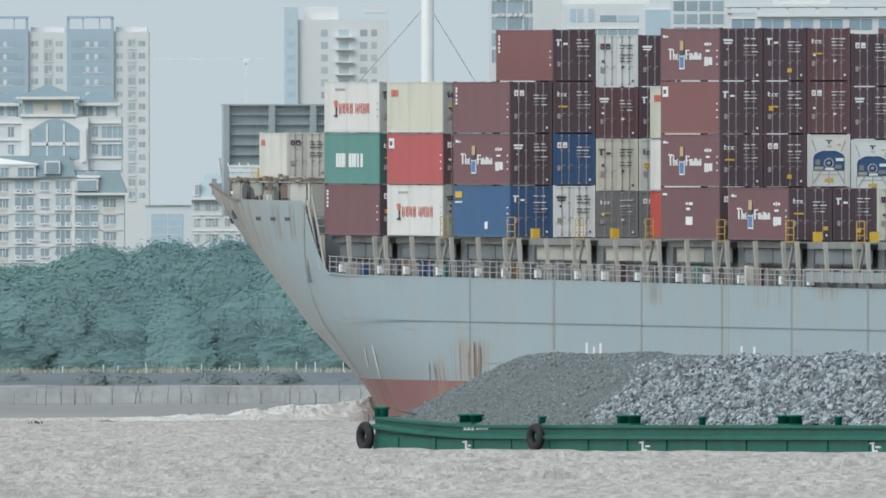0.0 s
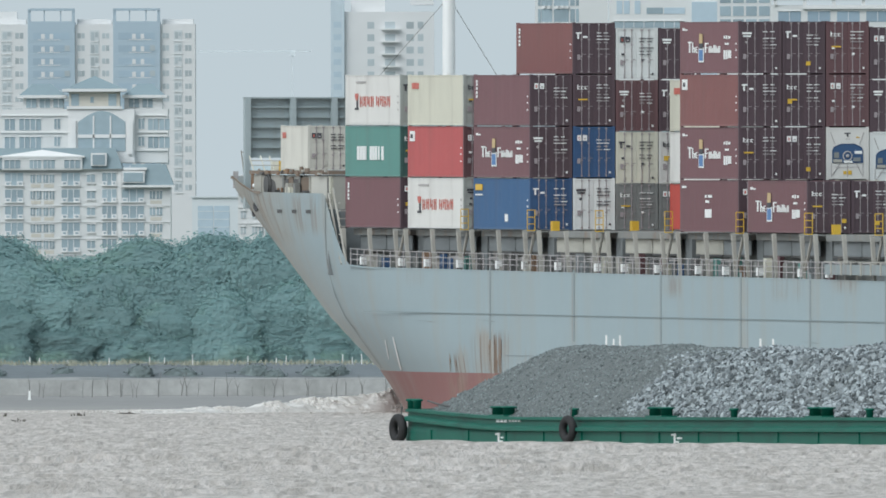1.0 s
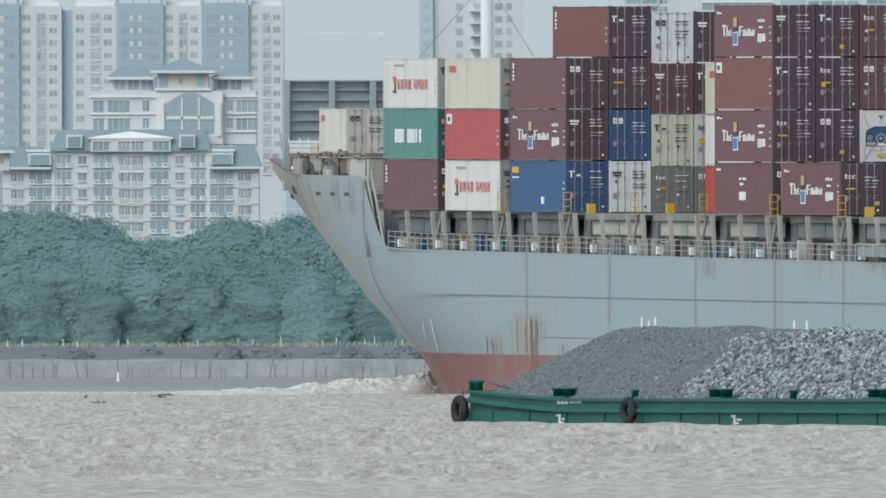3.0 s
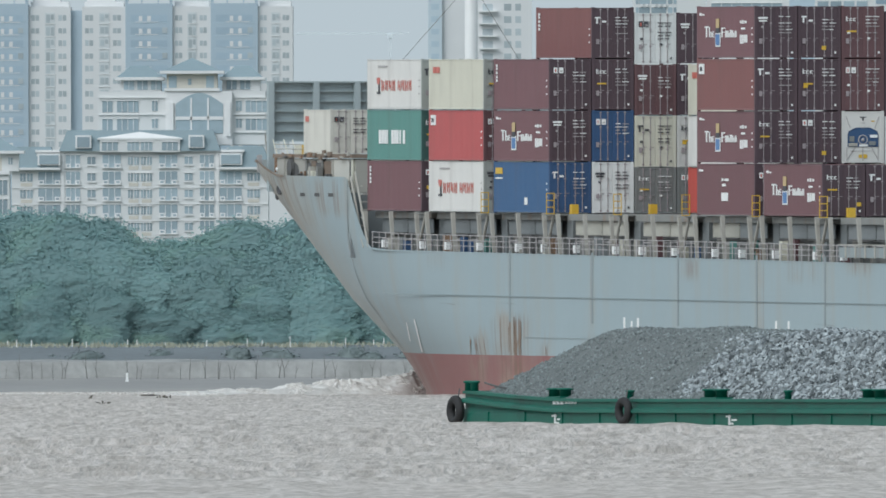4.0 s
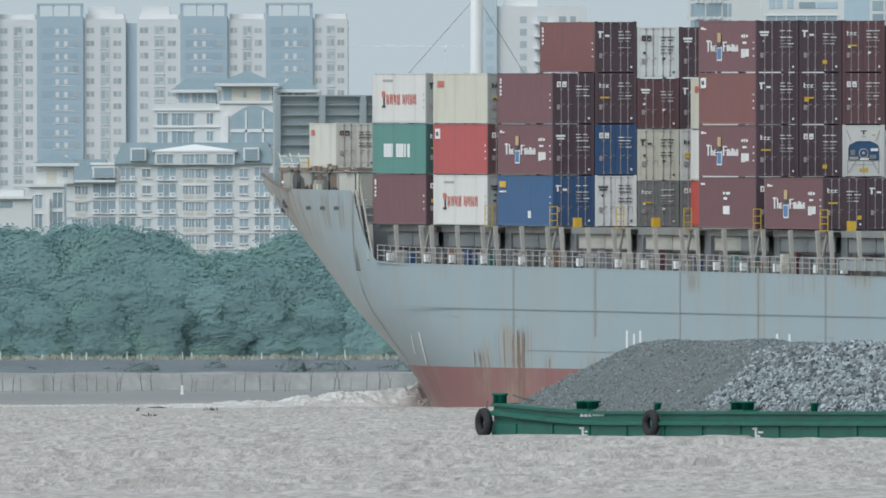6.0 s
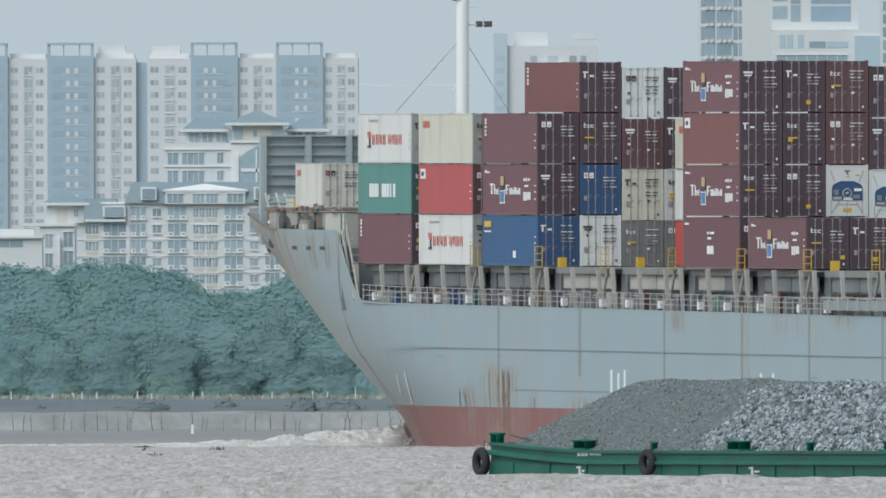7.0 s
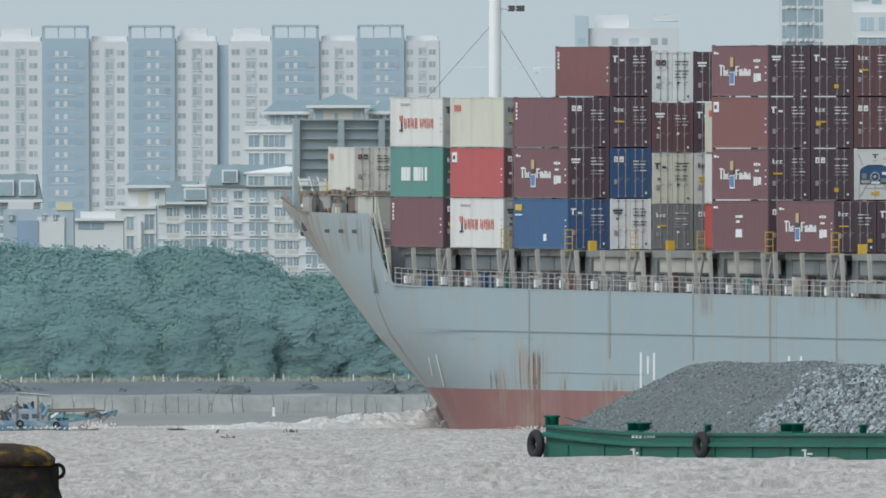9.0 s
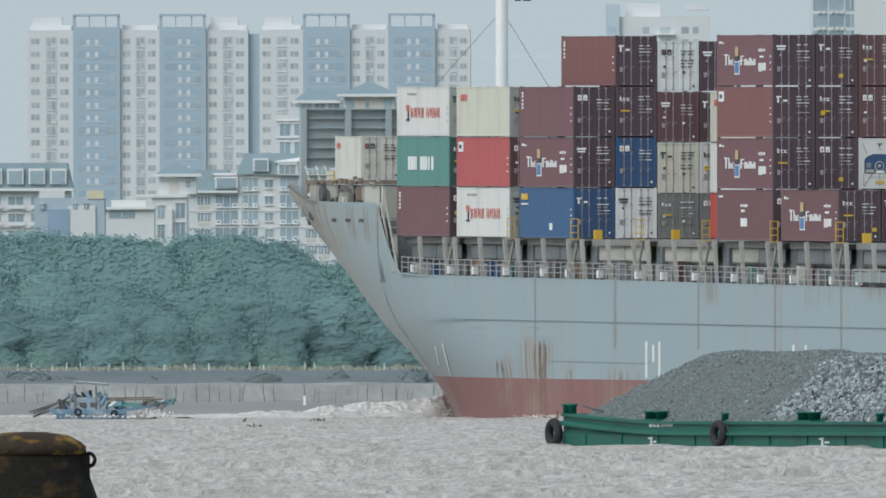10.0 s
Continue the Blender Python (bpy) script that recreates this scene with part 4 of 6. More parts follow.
    part("mast_light", Shape().lathe([(0.12, 0), (0.16, 0.1), (0.16, 0.3), (0.05, 0.4)], 12, (15.25, 36, 25.7)), DARK, mast)
    part("mast_arm", Shape().tube((15.75, 36, 24.3), (17.4, 36, 24.3), 0.06).tube((17.0, 36, 24.3), (17.0, 36, 25.3), 0.025).tube((15.75, 36, 25.3), (17.0, 36, 25.3), 0.02), WHITE, mast)
    part("flood_light", Shape().box(16.6, 16.9, 35.8, 36.2, 24.15, 24.5), DARK, mast)
    part("flood_light", Shape().box(17.1, 17.5, 35.8, 36.2, 24.15, 24.5), DARK, mast)
    for x in (6.9, 21.9):
        part("stay_wire", Shape().tube((15.75, 36, 23.6), (x, 36, 13.9), 0.018, n=6), STEEL, mast)


fittings()

# ---- bow wave: heaped foam that runs with the ship ----
FOAM = mat("brown_white_foam", (0.84, 0.82, 0.79), 0.8, vary=0.15, scale=0.9, fine=5, bump=0.8, bump_scale=5)
CHURN = mat("churned_silty_water", (0.60, 0.575, 0.55), 0.45, vary=0.25, scale=0.8, fine=5, bump=1.0, bump_scale=5, stain=(0.88, 0.87, 0.85), stain_amount=1.0, stain_scale=(0.5, 0.5, 1.6))


def bow_wave():
    rng = random.Random(12)
    ob = thing("bow_wave", "dirty white foaming bow wave along the ship's bow", "wave", kind="stuff")

    def place(i, j):
        """i runs outward from the bow, j across the crest; both from 0 to 1."""
        crest = float(np.interp(i, [0, 0.04, 0.1, 0.2, 0.34, 0.5, 0.68, 0.85, 1], [0.95, 1.3, 1.2, 1.08, 0.92, 0.66, 0.44, 0.3, 0.2]))
        side = math.sin(3.14159 * min(j / 0.9, 1)) ** 0.8 if j < 0.45 else max(0.0, 1 - ((j - 0.45) / 0.55) ** 2)
        rough = 0.3 * noise.noise((i * 9, j * 3, 1)) + 0.22 * noise.noise((i * 26, j * 9, 5)) + 0.13 * noise.noise((i * 70, j * 22, 8))
        z = -0.42 + (crest + 0.12) * side * (0.92 + rough)
        return Vector((9.6 - 20 * i, 12 + 10 * j - 7 * i + 3 * noise.noise((i * 5, j, 3)), z))

    part("swell", Shape().grid([[place(i / 260, j / 36) for i in range(261)] for j in range(37)]), CHURN, ob, smooth=True)
    s = Shape()

    def fleck(p, w):
        k, n = len(s.v), 5
        s.v.append((p.x, p.y, p.z + w * 0.8))
        for j in range(n):
            a = 6.283 * j / n + rng.random()
            s.v.append((p.x + w * 2.0 * math.cos(a), p.y + w * 2 * math.sin(a), p.z + rng.uniform(-0.02, 0.02)))
        s.v.append((p.x, p.y, p.z - w))
        for j in range(n):
            s.f.extend([(k, k + 1 + j, k + 1 + (j + 1) % n), (k + n + 1, k + 1 + (j + 1) % n, k + 1 + j)])

    for _ in range(15000):
        i, j = rng.random() ** 1.1, rng.betavariate(2.2, 2.4)
        if noise.noise((i * 14, j * 5, 7)) < 0.02 or (i < 0.12 and rng.random() < 0.5):
            continue
        p = place(i, j)
        p.z += rng.uniform(-0.02, 0.05)
        fleck(p, rng.uniform(0.012, 0.045))
    # foam along the side, and scattered crests ahead of the wave
    for _ in range(1500):
        y = rng.uniform(-95, 11)
        r = max((y + 46.4) / 86.4, 0)
        fleck(Vector((-0.6 + 16.8 * r ** 1.9 - rng.uniform(0.0, 0.5), y, -0.12 + rng.uniform(-0.06, 0.1))), rng.uniform(0.015, 0.05))
    for _ in range(1300):
        q = rng.random()
        if noise.noise((q * 30, 2, 9)) < 0:
            continue
        fleck(Vector((-9 - 14 * q, 6 - 5 * q + rng.uniform(-3, 3), -0.1 + rng.uniform(-0.06, 0.14) * (1 - q * 0.6))), rng.uniform(0.012, 0.035))
    part("foam", s, FOAM, ob, smooth=True)
    return ob


wave = bow_wave()


# ---- the stone barge: local x to starboard, y forward, z up from the waterline; the bow is at y = 0 ----
BA, BSPEED = 12.0, 2.24


def barge_pose(t):
    return pose(-2.2 - math.sin(radians(BA)) * BSPEED * t, 1320 + math.cos(radians(BA)) * BSPEED * t, 0, -0.035, 0, BA)


barge = thing("stone_barge", "long dark green steel barge, low in the water, loaded with stone", "barge")
BEAM, BLEN = 10.6, 98.0
freight = []


def edge(s):
    """Height of the barge's side, s metres aft of the bow."""
    return 0.87 + 0.27 * max(0, 1 - max(s, 0) / 17) ** 1.5


def build_barge():
    ss = [-1, 0, 1.5, 3, 5, 7, 9, 11, 13, 15, 17, 20] + [20 + 6.5 * i for i in range(1, 13)]
    for side in (0, 1):
        rows = []
        for k, (z, inset) in enumerate(((-0.6, 0.12), (0.0, 0.0), (0.36, 0.0), (0.56, 0.08), (1.0, 0.1))):
            rows.append([((inset if not side else BEAM - inset), -s, z if k < 4 else edge(s)) for s in ss])
        part("side_plate", Shape().grid(rows), BARGE, barge)
        rail = []
        for dx, dz in ((0.02, -0.1), (-0.17, -0.07), (-0.17, 0.03), (0.02, 0.09)):
            rail.append([((dx if not side else BEAM - dx), -s, 0.47 + (edge(s) - 0.87) * 1.25 + dz) for s in ss])
        part("rubbing_rail", Shape().grid(rail), BARGE, barge)
        lip = []
        for dx, dz in ((0.1, -0.1), (-0.02, -0.1), (-0.02, 0.0), (0.35, 0.0), (0.35, -0.1)):
            lip.append([((dx if not side else BEAM - dx), -s, edge(s) + dz) for s in ss])
        part("gunwale", Shape().grid(lip), BARGE, barge)
    rib = Shape().box(-0.05, 0.03, -0.14, 0.14, -0.2, 0.42).mesh("rib", BARGE)
    for i in range(16):
        part("rib", rib, None, barge, at=pose(0, -3.2 - 6.1 * i, 0))
    part("bow_plate", Shape().box(0.1, BEAM - 0.1, 0.98, 1.1, -0.6, edge(0)), BARGE, barge)
    part("stern_plate", Shape().box(0.1, BEAM - 0.1, -BLEN, -BLEN + 0.1, -0.6, 0.87), BARGE, barge)
    part("deck", Shape().grid([[(x, -s, edge(s) - 0.1) for s in ss] for x in (0.3, BEAM - 0.3)]), BARGE, barge)
    drum = Shape().lathe([(0.15, 0), (0.15, 0.26), (0.21, 0.28), (0.21, 0.33), (0.1, 0.35)], 14).mesh("bollard", BARGE, True)
    for s in (13.4, 38.5, 63.1, 86.2):
        slab("bollard_foot", (0.1, 0.8, -s - 1.2, -s + 1.3, edge(s), edge(s) + 0.05), BARGE, barge)
        for d in (-0.9, 0.9):
            part("bollard", drum, None, barge, "green double mooring bollard", at=pose(0.35, -s + d, edge(s) + 0.04) @ Matrix.Diagonal((1.35, 1.35, 0.85, 1)))
    for s in (-0.8, 0.15):
        part("bollard", drum, None, barge, at=pose(0.16, -s, edge(s) - 0.02) @ Matrix.Diagonal((0.95, 0.95, 1.05, 1)))
    for s in (25.7, 50.7, 71.2):
        part("bollard", drum, None, barge, at=pose(0.16, -s, edge(s)) @ Matrix.Diagonal((0.8, 0.8, 0.85, 1)))
    for i in range(3):
        slab("marking", (0.055, 0.075, -14.05 - 0.62 * i, -13.6 - 0.62 * i, 0.68, 0.79), WHITE, barge)
    for i in range(4):
        slab("marking", (0.055, 0.075, -15.95 - 0.5 * i, -15.6 - 0.5 * i, 0.7, 0.77), WHITE, barge)
    for s in (14.2, 42.2, 77.0):
        for dz, ds in ((0.02, 0), (0.14, 0.5), (0.26, -0.4)):
            slab("draught_mark", (-0.03, -0.008, -s - ds - 0.75, -s - ds, dz, dz + 0.06), WHITE, barge)
        slab("draught_mark", (-0.03, -0.008, -s - 0.25, -s, 0.0, 0.34), WHITE, barge)
    rope = Shape()
    for i in range(10):
        a, b = i / 10, (i + 1) / 10
        rope.tube((0.3 + 1.6 * a, -1.2 - 2.2 * a, edge(1) + 0.3 - 0.8 * a + 0.75 * a * a), (0.3 + 1.6 * b, -1.2 - 2.2 * b, edge(1) + 0.3 - 0.8 * b + 0.75 * b * b), 0.035, n=6)
    part("mooring_rope", rope, DARK, barge, "slack dark mooring rope")


build_barge()


def tyre(s, lean, size=1.0):
    ob = thing("tyre_fender", "worn black rubber tyre hung on the barge's side", "tyre", group="tyres on the barge")
    part("tyre", Shape().ring((0, 0, 0), (1, 0, 0), 0.37 * size, 0.155 * size, 28, 12), RUBBER, ob, smooth=True)
    part("rope", Shape().tube((0.1, 0, 0.4 * size), (0.2, 0.1, 0.75), 0.025, n=6), DARK, ob)
    freight.append((ob, pose(-0.32, -s, 0.46, 0, 0, lean)))


tyre(26.9, 18, 0.9)
tyre(-0.75, 14)


def mound(s, v, s0, s1, v0, v1, top, slope, seed, fall=0.0):
    """Height of a tipped heap over its floor."""
    d = min(s - s0, s1 - s, v - v0, v1 - v)
    d += 0.5 * noise.noise((s * 0.25, v * 0.25, seed))
    if d <= 0:
        return 0.0
    h = d * slope
    cap = top - fall * max(0, s - 18) + 0.22 * noise.noise((s * 0.2, v * 0.3, seed + 9))
    k = 0.35
    return -math.log(math.exp(-h / k) + math.exp(-cap / k)) * k if h < 6 else cap


def heap(name, label, s0, s1, top, slope, seed, material, sizes, count, singles, v0=0.55, v1=10.0, fall=0.0):
    ob = thing(name, label, "stone heap", kind="stuff" if not singles else "")
    rng = random.Random(seed)
    n, m = int((s1 - s0) / 0.5), 40
    rows = [[(v0 + (v1 - v0) * j / m, -(s0 + (s1 - s0) * i / n), 0.75 + max(0, mound(s0 + (s1 - s0) * i / n, v0 + (v1 - v0) * j / m, s0, s1, v0, v1, top, slope, seed, fall))) for j in range(m + 1)] for i in range(n + 1)]
    part("heap_body", Shape().grid(rows), CORE, ob, smooth=True)
    # broken stones: a few shapes, many sizes
    def stone():
        pts = [Vector((rng.gauss(0, 1), rng.gauss(0, 1), rng.gauss(0, 0.8))).normalized() * rng.uniform(0.75, 1.1) for _ in range(9)]
        bm = bmesh.new()
        for p in pts:
            bm.verts.new(p)
        bmesh.ops.convex_hull(bm, input=bm.verts)
        loose = [v for v in bm.verts if not v.link_faces]
        for v in loose:
            bm.verts.remove(v)
        bm.verts.index_update()
        r = ([tuple(v.co) for v in bm.verts], [tuple(v.index for v in f.verts) for f in bm.faces])
        bm.free()
        return r

    kinds = [stone() for _ in range(12)]

    def spot():
        s, v = rng.uniform(s0 + 0.1, s1 - 0.1), v0 + (v1 - v0) * rng.random() ** 1.3
        h = mound(s, v, s0, s1, v0, v1, top, slope, seed, fall)
        return Vector((v, -s, 0.75 + max(h, 0))), Euler((rng.uniform(0, 6.28), rng.uniform(0, 6.28), rng.uniform(0, 6.28))).to_matrix()

    rest = Shape()
    for i in range(count):
        p, q = spot()
        r = sizes[0] + (sizes[1] - sizes[0]) * rng.random() ** 2
        vs, fs = kinds[i % 12]
        k = len(rest.v)
        rest.v += [tuple(p + r * (q @ Vector((a, b * 0.85, c * 0.7)))) for a, b, c in vs]
        rest.f += [tuple(k + j for j in f) for f in fs]
    tagged(part("rubble", rest, material if singles == 0 else ROCKS, ob), kind="stuff")
    if singles:
        meshes = []
        for vs, fs in kinds:
            me = bpy.data.meshes.new("stone")
            me.from_pydata(vs, [], fs)
            me.materials.append(ROCK)
            meshes.append(me)
        for i in range(singles):
            p, q = spot()
            r = rng.uniform(sizes[1] * 0.6, sizes[1] * 1.15)
            part("stone", meshes[i % 12], None, ob, at=Matrix.LocRotScale(p, q.to_quaternion(), (r, r * 0.85, r * 0.7)))
    freight.append((ob, Matrix.Identity(4)))
    return ob


def stone_material(name, lo, hi):
    m = bpy.data.materials.new(name)
    m.use_nodes = True
    nt = m.node_tree
    bs = nt.nodes["Principled BSDF"]
    g = nt.nodes.new("ShaderNodeNewGeometry")
    r = nt.nodes.new("ShaderNodeValToRGB")
    r.color_ramp.elements[0].color, r.color_ramp.elements[1].color = (*lo, 1), (*hi, 1)
    nt.links.new(g.outputs["Random Per Island"], r.inputs[0])
    tc, n = nt.nodes.new("ShaderNodeTexCoord"), nt.nodes.new("ShaderNodeTexNoise")
    n.inputs["Scale"].default_value = 6.0
    nt.links.new(tc.outputs["Object"], n.inputs["Vector"])
    mx = nt.nodes.new("ShaderNodeMix")
    mx.data_type, mx.blend_type = "RGBA", "OVERLAY"
    mx.inputs[0].default_value = 0.5
    nt.links.new(r.outputs[0], mx.inputs[6])
    nt.links.new(n.outputs["Fac"], mx.inputs[7])
    nt.links.new(mx.outputs[2], bs.inputs["Base Color"])
    bs.inputs["Roughness"].default_value = 0.85
    return m


ROCKS = stone_material("crushed_stone", (0.05, 0.06, 0.065), (0.43, 0.475, 0.495))
GRIT = stone_material("gravel_grains", (0.125, 0.146, 0.147), (0.255, 0.288, 0.29))
# heap body is darker than its stones: shade of the gaps painted in
CORE = mat("gap_shaded_heap_core", (0.125, 0.14, 0.14), 0.95, vary=0.4, scale=1.5, fine=14, bump=1.0, bump_scale=9)
heap("gravel_heap", "heap of fine dark grey gravel on the barge", -0.8, 37, 2.56, 0.68, 21, GRIT, (0.025, 0.08), 21000, 0, 0.15, fall=0.011)
heap("rock_heap", "heap of coarse broken grey rock on the barge", 23.6, 92, 2.3, 0.78, 33, ROCKS, (0.07, 0.2), 30000, 290)


# ---- the town behind: pale blocks far off, haze mixed into their colours ----
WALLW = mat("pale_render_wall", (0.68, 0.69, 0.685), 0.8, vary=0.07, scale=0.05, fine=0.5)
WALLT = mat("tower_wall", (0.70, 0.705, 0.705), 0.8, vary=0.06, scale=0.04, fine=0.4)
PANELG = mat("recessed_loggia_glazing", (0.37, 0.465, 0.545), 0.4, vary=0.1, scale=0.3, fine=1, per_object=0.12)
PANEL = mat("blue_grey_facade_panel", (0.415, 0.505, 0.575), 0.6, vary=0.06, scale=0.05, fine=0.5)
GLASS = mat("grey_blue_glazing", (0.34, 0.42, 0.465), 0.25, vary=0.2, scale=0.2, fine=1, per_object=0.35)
# paler than the nearer glass: the towers' haze is in the colour
GLASST = mat("hazed_tower_glazing", (0.44, 0.49, 0.51), 0.3, vary=0.15, scale=0.2, fine=1, per_object=0.3)
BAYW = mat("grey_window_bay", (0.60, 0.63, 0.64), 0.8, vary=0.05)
# wall, corner and slate lightened further, haze painted into them
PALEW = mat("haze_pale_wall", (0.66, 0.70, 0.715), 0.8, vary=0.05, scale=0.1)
HAZEB = mat("hazed_blue_corner", (0.54, 0.62, 0.67), 0.7, vary=0.07)
HAZESLATE = mat("hazed_slate_roof", (0.42, 0.50, 0.525), 0.6, vary=0.1, scale=0.1, fine=2)
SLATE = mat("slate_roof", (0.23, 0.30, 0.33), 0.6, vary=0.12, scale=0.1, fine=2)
TRIMW = mat("white_trim", (0.75, 0.752, 0.748), 0.7, vary=0.04)
BEIGE = mat("beige_render", (0.60, 0.575, 0.51), 0.8, vary=0.08)
PANE = mat("broad_blue_glazing", (0.31, 0.40, 0.48), 0.3, vary=0.12, scale=0.3, fine=1, per_object=0.2)
TARP = mat("blue_painted_wall", (0.29, 0.38, 0.50), 0.7, vary=0.2, scale=0.3)
YELLOWISH = mat("pale_yellow_board", (0.66, 0.62, 0.42), 0.8, vary=0.1)
WALLB = mat("pale_blue_band", (0.46, 0.56, 0.63), 0.7, vary=0.08)
BLUEW = mat("blue_grey_shed", (0.42, 0.49, 0.54), 0.7, vary=0.15, scale=0.1)


class Block:
    """A building drawn in bearings: a along, e down, at a distance d; depth goes away from the quay."""

    def __init__(self, name, label, category, d, group=""):
        self.d, self.k = d, d / F
        self.ob = thing(name, label, category, Matrix.Translation((0, d, 2.6)), group)
        self.meshes = {}

    def xz(self, a, e):
        return (a - 784) * self.k, EYE - 2.6 + (LEVEL - e) * self.k

    def box(self, name, a0, a1, e0, e1, material, near=0.0, deep=8.0, parent=None, label=""):
        """From e0 (top) to e1 (foot; None: the ground). near: how far it stands out."""
        x0, z1 = self.xz(a0, e0)
        x1, z0 = self.xz(a1, 0)[0], 0.0 if e1 is None else self.xz(0, e1)[1]
        key = (name, material.name, round(x1 - x0, 3), round(z1 - z0, 3), deep)
        if key not in self.meshes:
            self.meshes[key] = Shape().box(0, x1 - x0, 0, deep, 0, z1 - z0).mesh(name, material)
        return part(name, self.meshes[key], None, parent or self.ob, label, pose(x0, -near, z0))

    def hip(self, name, a0, a1, e0, e1, deep, inset, material, near=0.5, lip=True):
        x0, z1 = self.xz(a0, e0)
        x1, z0 = self.xz(a1, e1)
        w = inset * self.k
        s = Shape()
        span = (deep + near) / 2 - 0.05
        q = span if inset * 2 >= (a1 - a0) - 1 else min(w, span)
        w = min(w, (x1 - x0) / 2 - 0.02)
        base = [(x0, -near, z0), (x1, -near, z0), (x1, deep, z0), (x0, deep, z0)]
        top = [(x0 + w, -near + q, z1), (x1 - w, -near + q, z1), (x1 - w, deep - q, z1), (x0 + w, deep - q, z1)]
        s.v = base + top
        s.f = [(0, 1, 5, 4), (1, 2, 6, 5), (2, 3, 7, 6), (3, 0, 4, 7), (4, 5, 6, 7), (3, 2, 1, 0)]
        part(name, s, material, self.ob)
        if lip:
            self.box("cornice", a0 - 2, a1 + 2, e1 - 1, e1 + 4, TRIMW, near + 0.3, deep + 0.3)

    def window(self, a0, a1, e0, e1, material, near=0.02, frame=True, bars=1):
        w = self.box("window", a0, a1, e0, e1, material, near, 0.3)
        if frame:
            t = 1.3
            self.box("window_frame", a0 - t, a1 + t, e0 - t, e0, TRIMW, near + 0.1, 0.2)
            for i in range(bars):
                a = a0 + (a1 - a0) * (i + 1) / (bars + 1)
                self.box("mullion", a - 0.5, a + 0.5, e0, e1, TRIMW, near + 0.06, 0.1)
        return w


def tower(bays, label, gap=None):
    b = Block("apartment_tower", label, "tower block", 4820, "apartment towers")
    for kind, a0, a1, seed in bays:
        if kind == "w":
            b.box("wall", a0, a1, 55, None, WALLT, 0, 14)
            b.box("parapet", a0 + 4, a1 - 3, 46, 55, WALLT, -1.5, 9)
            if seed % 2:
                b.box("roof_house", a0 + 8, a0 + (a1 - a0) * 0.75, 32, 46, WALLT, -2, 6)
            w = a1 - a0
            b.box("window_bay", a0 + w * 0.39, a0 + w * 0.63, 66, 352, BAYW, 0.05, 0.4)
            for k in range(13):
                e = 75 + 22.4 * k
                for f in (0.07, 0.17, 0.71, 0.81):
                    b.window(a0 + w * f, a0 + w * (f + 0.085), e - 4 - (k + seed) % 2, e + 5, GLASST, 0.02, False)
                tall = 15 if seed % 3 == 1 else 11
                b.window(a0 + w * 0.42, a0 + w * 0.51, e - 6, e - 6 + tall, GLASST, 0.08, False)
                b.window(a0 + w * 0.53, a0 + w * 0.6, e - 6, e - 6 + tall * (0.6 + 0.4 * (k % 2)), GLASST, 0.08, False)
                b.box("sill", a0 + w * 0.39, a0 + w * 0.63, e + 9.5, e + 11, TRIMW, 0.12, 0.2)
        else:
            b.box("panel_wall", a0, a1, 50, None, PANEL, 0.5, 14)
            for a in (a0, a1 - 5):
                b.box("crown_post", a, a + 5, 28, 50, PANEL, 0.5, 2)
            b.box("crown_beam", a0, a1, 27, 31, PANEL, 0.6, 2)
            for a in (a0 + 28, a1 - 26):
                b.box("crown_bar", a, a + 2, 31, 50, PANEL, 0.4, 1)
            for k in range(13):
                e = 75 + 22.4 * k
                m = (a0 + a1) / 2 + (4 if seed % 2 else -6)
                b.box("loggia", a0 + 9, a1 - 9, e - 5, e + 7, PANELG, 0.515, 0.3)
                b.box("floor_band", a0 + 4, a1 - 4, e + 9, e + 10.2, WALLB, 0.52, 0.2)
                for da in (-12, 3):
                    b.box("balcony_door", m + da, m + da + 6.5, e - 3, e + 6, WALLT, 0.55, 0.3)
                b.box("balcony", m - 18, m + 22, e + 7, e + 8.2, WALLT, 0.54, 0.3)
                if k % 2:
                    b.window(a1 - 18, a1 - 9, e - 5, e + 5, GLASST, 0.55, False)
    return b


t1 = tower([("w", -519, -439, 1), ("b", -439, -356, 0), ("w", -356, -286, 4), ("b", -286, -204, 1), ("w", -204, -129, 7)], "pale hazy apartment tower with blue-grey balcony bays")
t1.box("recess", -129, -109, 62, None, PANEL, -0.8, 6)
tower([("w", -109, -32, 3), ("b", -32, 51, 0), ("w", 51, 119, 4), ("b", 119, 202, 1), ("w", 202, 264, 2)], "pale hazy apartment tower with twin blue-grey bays")


